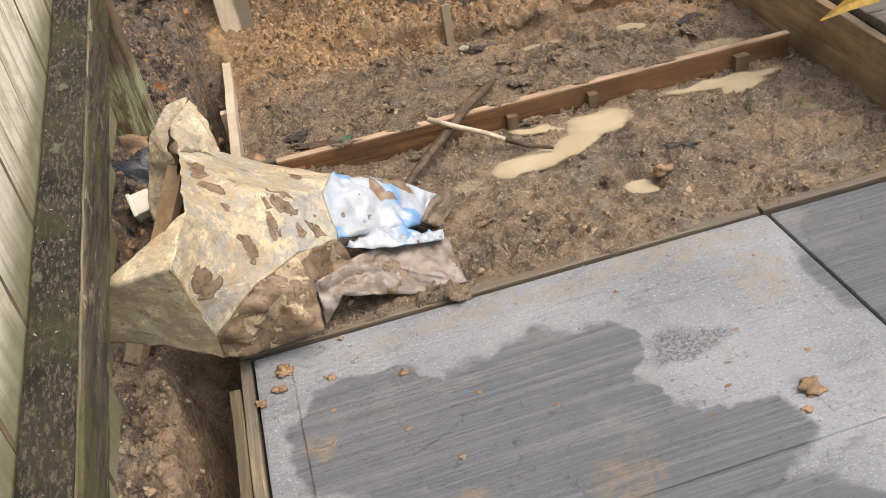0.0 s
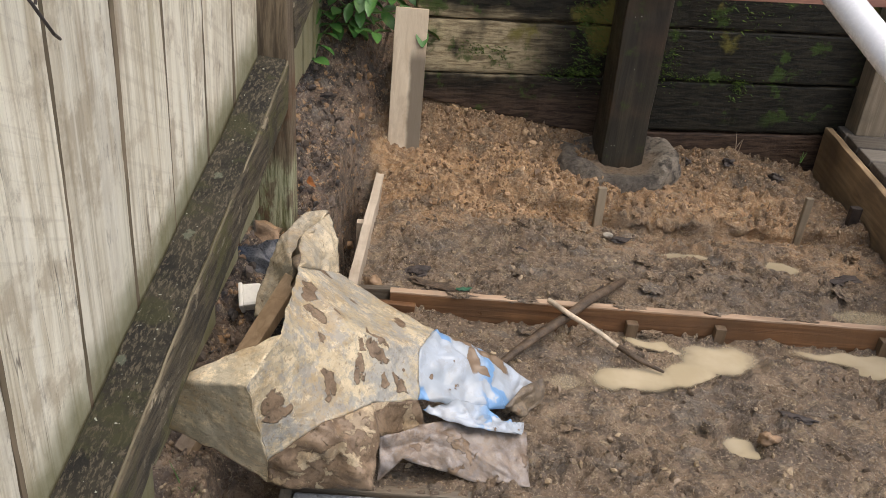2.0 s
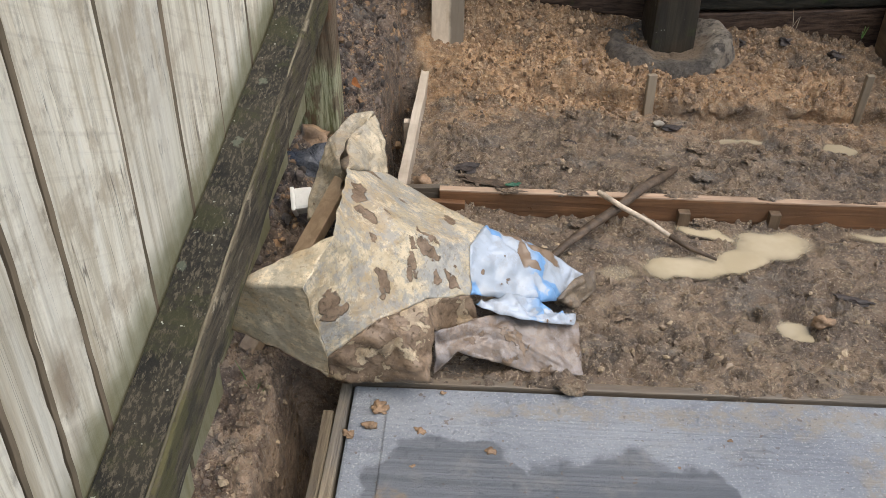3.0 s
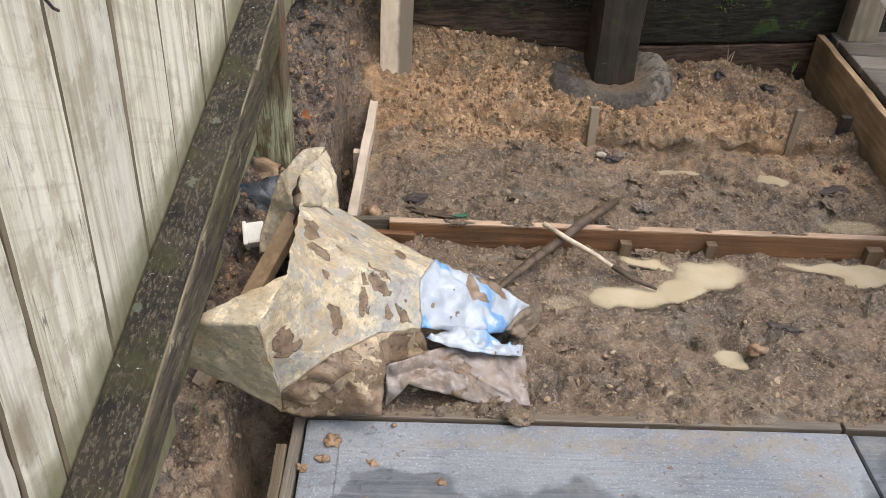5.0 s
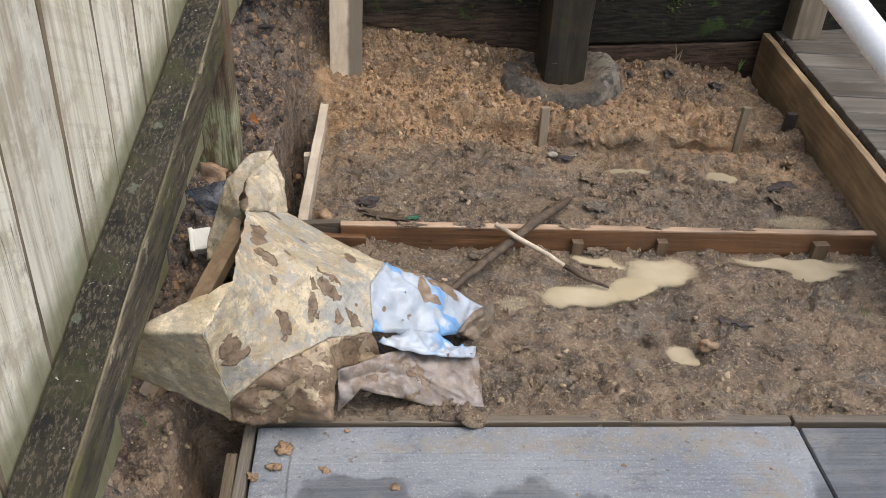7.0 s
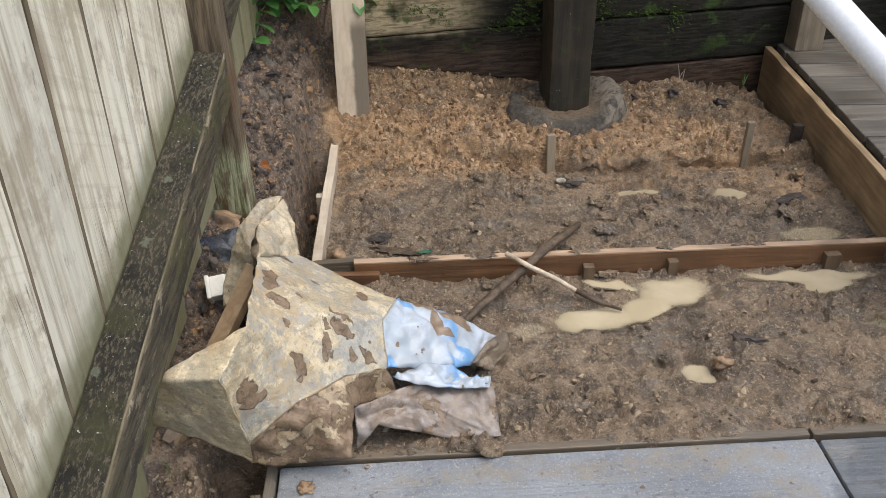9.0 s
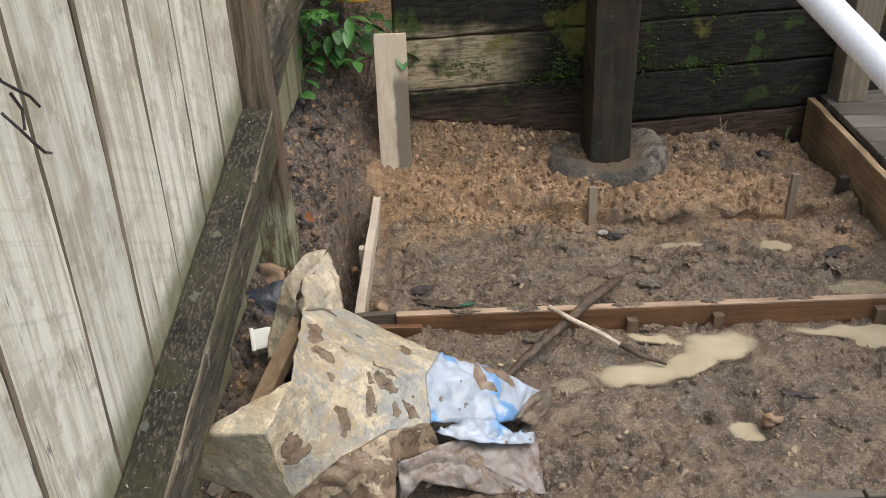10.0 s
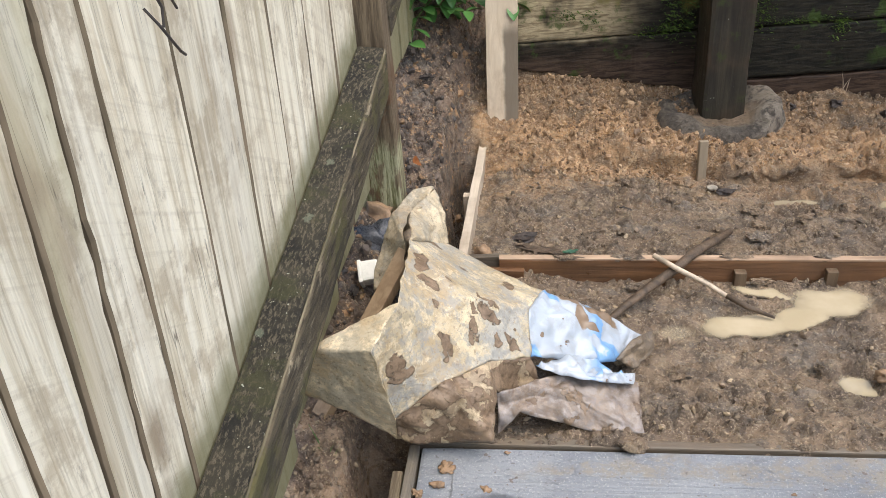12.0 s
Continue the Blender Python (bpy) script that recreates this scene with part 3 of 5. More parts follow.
BARK = plain("dark_bark", (0.1, 0.068, 0.042), 0.6, vary=0.45, scale=45, depth=0.004)
STICK = plain("peeled_stick", (0.55, 0.45, 0.33), 0.6, vary=0.3, scale=50)
IRON = plain("rusty_wire", (0.07, 0.06, 0.055), 0.6, 0.6, vary=0.3)
STEEL = plain("galvanised_steel", (0.5, 0.52, 0.54), 0.4, 0.9, vary=0.15)
CHAR = plain("wet_black_wood", (0.045, 0.034, 0.028), 0.55, vary=0.4, scale=40, depth=0.003)
DEADLEAF = plain("dead_leaf", (0.4, 0.16, 0.05), 0.6, vary=0.3)
GRASS = plain("grass_blade", (0.12, 0.22, 0.05), 0.5, vary=0.3)


# ---- building helpers ----
def obj(name, bm, material, smooth=False):
    me = bpy.data.meshes.new(name)
    bm.to_mesh(me)
    bm.free()
    me.materials.append(material)
    if smooth:
        me.polygons.foreach_set("use_smooth", [True] * len(me.polygons))
    return new(name, me)


def part(name, bm, material, parent, label="", smooth=False):
    """One mesh under a thing; the mesh is given in world places."""
    ob = obj(name, bm, material, smooth)
    ob.parent = parent
    m = Matrix.Identity(4)
    p = parent
    while p is not None:
        m = p.matrix_basis if p.parent is None else m
        p = p.parent
    ob.matrix_parent_inverse = m.inverted() if parent.parent is None else Matrix.Identity(4)
    return tagged(ob, label)


def thing(name, x, y, z, label, category, group="", kind=""):
    ob = new(name)
    ob.empty_display_size = 0.05
    ob.matrix_basis = Matrix.Translation((x, y, z))
    return tagged(ob, label, category, group, kind)


def box(cx, cy, cz, sx, sy, sz, m=None, bevel=0.003, bm=None):
    bm = bm or bmesh.new()
    r = bmesh.ops.create_cube(bm, size=1)
    vs = r["verts"]
    bmesh.ops.scale(bm, vec=(sx, sy, sz), verts=vs)
    if bevel:
        es = list({e for v in vs for e in v.link_edges})
        vs = list({v for f in bmesh.ops.bevel(bm, geom=es, offset=bevel, segments=2, profile=0.6, affect="EDGES")["faces"] for v in f.verts} | {v for v in vs if v.is_valid})
    bmesh.ops.transform(bm, matrix=Matrix.Translation((cx, cy, cz)) @ (m or Matrix.Identity(4)), verts=vs)
    return bm


def beam(a, b, wide, high, bevel=0.003, cuts=0, rough=0.0, roll=0.0, seed=0):
    """A timber from a to b, its ends centred there, wide across and high upwards, with uneven faces."""
    a, b = Vector(a), Vector(b)
    d = b - a
    y = d.normalized()
    x = y.cross(Vector((0, 0, 1)))
    x = Vector((1, 0, 0)) if x.length < 1e-4 else x.normalized()
    z = x.cross(y)
    m = Matrix((x, y, z)).transposed().to_4x4()
    m.translation = (a + b) / 2
    m = m @ Matrix.Rotation(radians(roll), 4, "Y")
    bm = bmesh.new()
    bmesh.ops.create_cube(bm, size=1)
    bmesh.ops.scale(bm, vec=(wide, d.length, high), verts=bm.verts)
    long_edges = [e for e in bm.edges if abs((e.verts[0].co - e.verts[1].co).y) > d.length * 0.5]
    if bevel:
        bmesh.ops.bevel(bm, geom=list(bm.edges), offset=bevel, segments=2, profile=0.6, affect="EDGES")
        long_edges = [e for e in bm.edges if abs((e.verts[0].co - e.verts[1].co).y) > d.length * 0.5]
    if cuts:
        bmesh.ops.subdivide_edges(bm, edges=long_edges, cuts=cuts, use_grid_fill=True)
    if rough:
        for v in bm.verts:
            p = v.co * 9 + Vector((seed * 3.1, seed * 1.7, seed))
            q = v.co * 38 + Vector((seed, seed * 2.3, 5))
            v.co += Vector((noise.noise(p) + 0.4 * noise.noise(q), 0, noise.noise(p + Vector((7, 7, 7))) + 0.4 * noise.noise(q + Vector((3, 3, 3))))) * rough
    bmesh.ops.transform(bm, matrix=m, verts=bm.verts)
    return bm


def tube(points, radii, sides=10, cap=True, wobble=0.0, bm=None):
    """A round rod through points."""
    bm = bm or bmesh.new()
    rings = []
    pts = [Vector(p) for p in points]
    for i, p in enumerate(pts):
        d = (pts[min(i + 1, len(pts) - 1)] - pts[max(i - 1, 0)]).normalized()
        x = d.cross(Vector((0.13, 0.21, 0.97))).normalized()
        y = d.cross(x)
        r = radii[i] if isinstance(radii, (list, tuple)) else radii
        ring = []
        for k in range(sides):
            a = 2 * math.pi * k / sides
            rr = r * (1 + wobble * noise.noise(p * 40 + Vector((k * 1.3, 0, 0))))
            ring.append(bm.verts.new(p + x * (rr * math.cos(a)) + y * (rr * math.sin(a))))
        rings.append(ring)
    for r0, r1 in zip(rings, rings[1:]):
        for k in range(sides):
            bm.faces.new((r0[k], r0[(k + 1) % sides], r1[(k + 1) % sides], r1[k]))
    if cap:
        bm.faces.new(rings[0][::-1])
        bm.faces.new(rings[-1])
    bmesh.ops.recalc_face_normals(bm, faces=bm.faces)
    return bm


def lump(x, y, z, rx, ry, rz, rough=0.25, seed=0, level=3):
    bm = bmesh.new()
    bmesh.ops.create_icosphere(bm, subdivisions=level, radius=1)
    for v in bm.verts:
        p = v.co + Vector((seed * 1.9, seed * 2.7, seed))
        v.co *= 1 + rough * noise.fractal(p * 1.3, 1.0, 2.0, 4)
        v.co = Vector((x + v.co.x * rx, y + v.co.y * ry, z + v.co.z * rz))
    return bm


# ---- ground ----
PUDDLES = (
    (0.735, 1.858, 0.1, 0.042, 6), (0.845, 1.89, 0.075, 0.038, 25), (0.925, 1.942, 0.078, 0.054, 12), (0.795, 1.982, 0.062, 0.02, -16),
    (1.25, 1.982, 0.15, 0.024, -3), (1.285, 1.95, 0.068, 0.036, 0), (0.891, 1.67, 0.026, 0.032, 30), (0.906, 1.648, 0.026, 0.018, 0),
    (0.577, 1.83, 0.04, 0.026, 10), (1.2, 2.383, 0.052, 0.034, 0), (0.95, 2.405, 0.07, 0.024, 5), (1.335, 2.165, 0.08, 0.034, 0),
    (1.33, 1.785, 0.05, 0.022, -10),
)
WATER_Z = -0.026


def smooth(a, b, x):
    t = min(1.0, max(0.0, (x - a) / (b - a)))
    return t * t * (3 - 2 * t)


def pool(x, y, some=PUDDLES):
    best = 0.0
    for cx, cy, rx, ry, turn in some:
        if abs(x - cx) > 0.25 or abs(y - cy) > 0.16:
            continue
        c, s = math.cos(radians(turn)), math.sin(radians(turn))
        u, v = (c * (x - cx) + s * (y - cy)) / rx, (-s * (x - cx) + c * (y - cy)) / ry
        best = max(best, 1.0 - smooth(0.1, 2.3, u * u + v * v))
    return best


LEFT = ((0.5, -0.02), (1.3, -0.03), (1.5, 0.02), (1.75, 0.085), (2.1, 0.1), (2.6, 0.125), (2.85, 0.2), (3.0, 0.42), (3.15, 0.6), (9, 0.7))


def left_height(y):
    for (y0, z0), (y1, z1) in zip(LEFT, LEFT[1:]):
        if y <= y1:
            return z0 + (z1 - z0) * smooth(y0, y1, y) if y > y0 else z0
    return LEFT[-1][1]


def bank_foot(x):
    return 2.612 - 0.105 * smooth(0.4, 0.95, x) + 0.025 * smooth(1.2, 1.4, x)


def wall_y(x):
    return 2.915 + 0.15 * (x - 0.24)


def ground_z(x, y):
    p = Vector((x, y, 0.0))
    f1 = noise.fractal(p * 5.5, 1.0, 2.0, 4)
    f2 = noise.fractal(p * 24 + Vector((3, 1, 0)), 0.8, 2.1, 4)
    f3 = noise.noise(p * 120)
    w = p + Vector((noise.noise(p * 30), noise.noise(p * 30 + Vector((8, 0, 0))), 0)) * 0.012
    d = noise.voronoi(w * 42)[0]
    e = noise.voronoi(Vector((w.x, w.y * 1.3, 4)) * 19)[0]
    clod = smooth(0.0, 0.2, d[1] - d[0]) * (0.35 + 0.5 * noise.cell(w * 42)) + smooth(0.0, 0.17, e[1] - e[0]) * 0.9
    patch = smooth(-0.15, 0.35, noise.noise(p * 6 + Vector((0, 0, 6))))
    lumps = abs(noise.noise(p * 34 + Vector((0, 7, 0)))) + 0.5 * abs(noise.noise(p * 71))
    # floor of the dig
    f4 = noise.noise(p * 62 + Vector((2, 2, 0)))
    z = -0.012 + 0.007 * f1 + 0.008 * f2 + 0.0016 * f3 + 0.002 * f4 + 0.008 * smooth(0.35, 0.75, lumps) + 0.002 * (clod - 0.9) + 0.014 * patch * (clod - 0.9)
    z += 0.012 * smooth(1.62, 1.5, y) * smooth(0.5, 1.0, noise.noise(p * 9) + 0.7)
    z -= 0.014 * smooth(1.93, 1.99, y) * smooth(2.06, 2.04, y) * smooth(0.3, 0.4, x)
    z -= 0.012 * smooth(0.3, -0.2, x - 0.9) * smooth(1.55, 1.62, y) * smooth(2.1, 1.95, y) * 0.4
    k = pool(x + 0.022 * noise.noise(p * 22), y + 0.016 * noise.noise(p * 22 + Vector((5, 0, 0))))
    if k:
        z = z * (1 - k) + (WATER_Z - 0.02) * k
    # bank at the back
    foot = bank_foot(x) + 0.022 * noise.noise(p * 7 + Vector((9, 0, 0))) + 0.012 * noise.noise(p * 26)
    steep = smooth(0.3, 0.7, x)
    rise = smooth(foot, foot + 0.08 - 0.058 * steep, y)
    z -= 0.022 * steep * smooth(foot - 0.035, foot - 0.004, y) * smooth(foot + 0.012, foot, y) * smooth(-0.3, 0.2, noise.noise(p * 11))
    step = 0.04 + 0.014 * smooth(0.3, 0.5, x) - 0.014 * smooth(0.6, 0.95, x) - 0.012 * smooth(1.2, 1.4, x)
    high = 0.165 - 0.11 * smooth(0.3, 0.85, x) - 0.07 * smooth(1.1, 1.55, x)
    top = step + (high - step) * min(1.15, max(0.0, (y - foot - 0.02) / (wall_y(x) - foot - 0.02))) ** (1.0 + 2.2 * smooth(0.6, 0.25, x))
    rubble = 0.011 * f1 + (0.002 + 0.004 * patch) * (lumps - 0.3) + 0.007 * f2 + 0.0006 * f3 + 0.001 * f4 + (0.001 + 0.003 * patch) * (clod - 0.9)
    z += rise * top + smooth(0.3, 0.75, rise) * rubble
    # earth along the fence, with the trench beside the form boards
    edge = 0.082 + 0.014 * noise.noise(p * 12) if y > 1.6 else 0.0
    if y > 1.55:
        side = 1.0 - smooth(edge - 0.045, edge, x)
        if side > 0:
            zl = left_height(y) + 0.02 * f1 + 0.012 * f2 + 0.008 * (lumps - 0.3) + 0.016 * (clod - 0.9) + 0.03 * smooth(-0.02, -0.1, x)
            z = z * (1 - side) + zl * side
        trench = smooth(edge - 0.04, edge - 0.012, x) * (1 - smooth(0.116, 0.126, x)) * (1 - smooth(2.6, 2.75, y))
        z -= 0.17 * trench
        z -= 0.02 * (1 - smooth(0.14, 0.2, x)) * smooth(0.12, 0.13, x) * (1 - smooth(2.6, 2.8, y))
    else:
        shelf = 1.0 - smooth(-0.05 + 0.012 * noise.noise(p * 10), 0.0, x)
        zl = left_height(y) + 0.026 * f1 + 0.016 * f2 + 0.014 * (clod - 0.9) + 0.01 * (lumps - 0.3)
        if x < 0.075:
            z = -0.27 * (1 - shelf) + zl * shelf
        blend = smooth(1.5, 1.55, y)
        if x < 0.075 and blend:
            z = z * (1 - blend) + (left_height(y) * (1 - smooth(0.0, 0.08, x)) - 0.03) * blend
    # under the slabs, the deck and behind the wall
    if x >= 0.06:
        z -= 0.25 * (1 - smooth(1.44, 1.465, y)) * smooth(0.06, 0.09, x)
    z -= 0.1 * smooth(1.49, 1.56, x)
    if x > 0.25:
        z -= 0.14 * smooth(wall_y(x) + 0.01, wall_y(x) + 0.06, y) * (1 - smooth(1.45, 1.55, x))
    return z


def lip(x, y):
    """The overhang of the cut face at the bank's foot."""
    f = bank_foot(x) + 0.022 * noise.noise(Vector((x, y, 0)) * 7 + Vector((9, 0, 0)))
    k = smooth(0.45, 0.75, x) * smooth(1.45, 1.3, x) * smooth(f + 0.004, f + 0.02, y) * (1 - smooth(f + 0.03, f + 0.085, y))
    return -0.034 * k * (0.6 + 0.8 * noise.noise(Vector((x * 9, y * 2, 3)))) if k > 0 else 0.0


def build_ground():
    xs = [-200, -60, -20, -6, -2, -1, -0.6, -0.4] + list(np.arange(-0.3, 1.575, 0.0044)) + [1.7, 2, 3, 6, 20, 60, 200]
    ys = [-200, -60, -20, -6, -2, -0.5, 0.2, 0.6] + list(np.arange(0.85, 1.44, 0.006)) + list(np.arange(1.44, 3.12, 0.0044)) + [3.2, 3.345, 3.36, 4, 6, 20, 60, 200]
    verts = []
    for y in ys:
        for x in xs:
            near = -1.1 < x < 1.8 and 0.5 < y < 3.35
            verts.append((x, y + (lip(x, y) if near else 0.0), ground_z(x, y) if near else 0.95 if y > 3.35 else -0.32 if 0 < x < 3 else 0.0))
    n = len(xs)
    faces = [(j * n + i, j * n + i + 1, (j + 1) * n + i + 1, (j + 1) * n + i) for j in range(len(ys) - 1) for i in range(n - 1)]
    me = bpy.data.meshes.new("ground")
    me.from_pydata(verts, [], faces)
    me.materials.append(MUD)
    me.polygons.foreach_set("use_smooth", [True] * len(me.polygons))
    return tagged(new("ground", me), "wet lumpy brown clay of a shallow dug-out plot", "ground", kind="structure")


build_ground()


def build_puddles():
    groups = ((PUDDLES[0:4], 0.92), (PUDDLES[4:6], 0.85), (PUDDLES[6:8], 0.85), (PUDDLES[8:9], 0.35), (PUDDLES[9:10], 0.75), (PUDDLES[10:11], 0.7), (PUDDLES[11:12], 0.5), (PUDDLES[12:13], 0.35))
    for g, thick in groups:
        x0, x1 = min(p[0] - p[2] for p in g) - 0.06, max(p[0] + p[2] for p in g) + 0.06
        y0, y1 = min(p[1] - p[3] for p in g) - 0.03, max(p[1] + p[3] for p in g) + 0.03
        y1 = min(y1, 2.03) if y0 < 2.0 else y1
        bm = bmesh.new()
        nx, ny = max(4, int((x1 - x0) / 0.005)), max(4, int((y1 - y0) / 0.005))
        grid = {}
        for a in range(nx):
            for b in range(ny):
                x, y = x0 + (x1 - x0) * (a + 0.5) / nx, y0 + (y1 - y0) * (b + 0.5) / ny
                if pool(x, y, g) > 0.0:
                    q = []
                    for da, db in ((0, 0), (1, 0), (1, 1), (0, 1)):
                        k = (a + da, b + db)
                        if k not in grid:
                            grid[k] = bm.verts.new((x0 + (x1 - x0) * k[0] / nx, y0 + (y1 - y0) * k[1] / ny, WATER_Z))
                        q.append(grid[k])
                    bm.faces.new(q)
        bm.verts.ensure_lookup_table()
        deep = [thick * smooth(0.22, 1.0, pool(v.co.x + 0.022 * noise.noise(v.co * 22), v.co.y + 0.016 * noise.noise(v.co * 22 + Vector((5, 0, 0))), g)) * smooth(0.0, 0.015, WATER_Z - ground_z(v.co.x, v.co.y)) for v in bm.verts]
        water = obj("puddle", bm, WATER, True)
        water.data.attributes.new("depth", "FLOAT", "POINT").data.foreach_set("value", deep)
        tagged(water, "shallow puddle of milky yellow-brown water in the clay", "puddle", "puddles in the clay")


build_puddles()


def scatter(name, count, where, sizes, material, label, category, sink=0.3, seed=1, power=4):
    rnd = random.Random(seed)
    ico = bmesh.new()
    bmesh.ops.create_icosphere(ico, subdivisions=1, radius=1)
    base = [v.co.copy() for v in ico.verts]
    fs = [[v.index for v in f.verts] for f in ico.faces]
    ico.free()
    verts, faces = [], []
    made = 0
    while made < count:
        x, y = where(rnd)
        if x is None or pool(x, y) > 0.05:
            continue
        s = sizes[0] + (sizes[1] - sizes[0]) * rnd.random() ** power
        z = ground_z(x, y) + s * (0.35 - sink)
        o = len(verts)
        rot = Euler((rnd.random() * 6, rnd.random() * 6, rnd.random() * 6)).to_matrix()
        sc = Vector((s, s * rnd.uniform(0.6, 1), s * rnd.uniform(0.4, 0.8)))
        for c in base:
            q = c * rnd.uniform(0.55, 1.3)
            q = rot @ Vector((q.x * sc.x, q.y * sc.y, q.z * sc.z))
            verts.append((x + q.x, y + q.y, z + q.z))
        faces += [[i + o for i in f] for f in fs]
        made += 1
    me = bpy.data.meshes.new(name)
    me.from_pydata(verts, [], faces)
    me.materials.append(material)
    return tagged(new(name, me), label, category, kind="stuff")


scatter("clay_crumbs", 2600, lambda r: (r.uniform(0.15, 1.46), r.uniform(1.49, 2.6)), (0.0015, 0.010), GRAVEL, "small crumbs of wet brown clay over the dug floor", "soil", seed=3)
scatter("bank_clods", 3600, lambda r: (r.triangular(0.15, 1.4, 0.4), r.uniform(2.52, 3.0)), (0.0018, 0.012), make_gravel("ochre_clods", (0.16, 0.1, 0.055), (0.34, 0.212, 0.113), (0.5, 0.34, 0.195)), "crumbly yellow-brown clods on the dug bank", "soil", seed=4, power=3)
scatter("dark_stones", 900, lambda r: (r.uniform(-0.16, 0.08), r.uniform(1.62, 2.95)), (0.003, 0.016), STONES, "wet dark stones in the earth beside the fence", "stones", seed=5, power=2.2)
scatter("trench_clods", 500, lambda r: (r.uniform(-0.16, -0.03), r.uniform(1.0, 1.6)), (0.002, 0.011), GRAVEL, "small clods on the brown earth by the fence", "soil", seed=6)


# ---- slabs and their timber edges ----
def slab(x0, x1, y0, y1, name, label, material):
    bm = box((x0 + x1) / 2, (y0 + y1) / 2, -0.0515, x1 - x0, y1 - y0, 0.097, bevel=0.006)
    return tagged(obj(name, bm, material), label, "concrete slab", kind="structure")


slab(0.09, 1.036, -1.2, 1.453, "pavement", "pale grey broom-finished concrete slab with dark damp patches", SMOOTHED)
slab(1.0415, 1.412, -1.2, 1.449, "pavement", "damp blue-grey broom-finished concrete slab beside the deck", CONCRETE)
t = thing("joint_strip", 1.039, 0.2, -0.04, "dark gap between two concrete slabs", "trim", kind="structure")
part("filler", box(1.039, 0.12, -0.035, 0.012, 2.6, 0.05, bevel=0), DARK, t)
# the broomed fields, a little proud of the trowelled margins
for y0, y1 in ((0.97, 1.39), (-1.15, 0.925)):
    bm = box(0.5615, (y0 + y1) / 2, -0.0035, 0.823, y1 - y0, 0.008, bevel=0.003)
    tagged(obj("trim", bm, CONCRETE), "broom-finished field of a concrete slab", "trim", kind="structure")

t = thing("edge_board", 0.75, 1.464, -0.04, "thin dark wet timber edge board along the slab", "board")
part("board", beam((0.07, 1.471, -0.052), (1.03, 1.469, -0.052), 0.019, 0.1, 0.003, 24, 0.0015, seed=2), EDGE, t)
t = thing("edge_board", 1.25, 1.462, -0.04, "thin dark wet timber edge board along the slab", "board")
part("board", beam((1.035, 1.468, -0.05), (1.425, 1.464, -0.048), 0.019, 0.1, 0.003, 12, 0.0015, seed=4), EDGE, t)
t = thing("side_board", 0.065, 0.6, -0.06, "weathered timber formwork board beside the slab, caked with cement", "board")
part("outer_board", beam((0.049, -0.9, -0.075), (0.055, 1.40, -0.075), 0.019, 0.13, 0.003, 30, 0.002, seed=5), EDGE_Y, t)
part("inner_board", beam((0.071, -0.9, -0.066), (0.077, 1.455, -0.066), 0.019, 0.13, 0.003, 30, 0.002, seed=6), EDGE_Y, t)


# ---- fence ----
def fence_x(y):
    return -0.115 + 0.03 * (y - 1.15)


def rail_z(y):
    return 0.515 + 0.205 * (y - 2.1)


rnd = random.Random(11)
fence = thing("paling_fence", -0.15, 1.6, 0.0, "pale weathered timber paling fence with a dark lichened rail", "fence")
edges = [-0.83, -0.665, -0.5, -0.335, -0.17, -0.005, 0.16, 0.325, 0.49, 0.655, 0.82, 0.911, 0.983, 1.066, 1.238, 1.407, 1.576, 1.757, 1.935, 2.115, 2.2]
for i, (y0, y1) in enumerate(zip(edges, edges[1:])):
    wd = y1 - y0
    off = rnd.uniform(-0.0015, 0.0)
    c = (y0 + y1) / 2
    z0, z1 = rail_z(c) - 0.315 + rnd.uniform(-0.01, 0.01), 1.66
    bm = bmesh.new()
    bmesh.ops.create_cube(bm, size=1)
    bmesh.ops.scale(bm, vec=(0.017, wd - 0.005, z1 - z0), verts=bm.verts)
    bmesh.ops.bevel(bm, geom=[e for e in bm.edges if abs((e.verts[0].co - e.verts[1].co).z) > 0.1], offset=0.0035, segments=1, affect="EDGES")
    bmesh.ops.subdivide_edges(bm, edges=[e for e in bm.edges if abs((e.verts[0].co - e.verts[1].co).z) > 0.1], cuts=64, use_grid_fill=True)
    for v in bm.verts:
        k = math.copysign(3, v.co.y)
        rag = 0.006 if edges[i + (k > 0)] == 0.983 else 0.002
        v.co.y += 0.003 * noise.noise(Vector((i * 5.0, k, v.co.z * 3))) + rag * noise.noise(Vector((i * 5.0, k, v.co.z * 23))) + (v.co.z + (z0 + z1) / 2 - 0.6) * (0.05 if 0.9 < edges[i + (k > 0)] < 1.0 else 0.022)
        v.co.x += 0.003 * noise.noise(Vector((i * 3.0, k * 0.2, v.co.z * 3)))
    bmesh.ops.transform(bm, matrix=Matrix.Translation((fence_x(c) - 0.012 + off, c, (z0 + z1) / 2)) @ Matrix.Rotation(radians(-1.7 + rnd.uniform(-0.35, 0.35)), 4, "Z"), verts=bm.verts)
    board = part("paling", bm, PALING, fence)
    # Edge faces get the darker copy: gap shade plus edge grime as colour.
    board.data.materials.append(PALING_SHADE)
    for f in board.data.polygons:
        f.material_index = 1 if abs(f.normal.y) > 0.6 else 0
# Strips behind the gaps, coloured dark so each gap reads as shade.
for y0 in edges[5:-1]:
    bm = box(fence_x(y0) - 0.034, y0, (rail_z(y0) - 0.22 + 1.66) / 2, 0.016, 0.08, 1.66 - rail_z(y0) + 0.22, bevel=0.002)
    part("back_paling", bm, PALING_SHADE, fence)
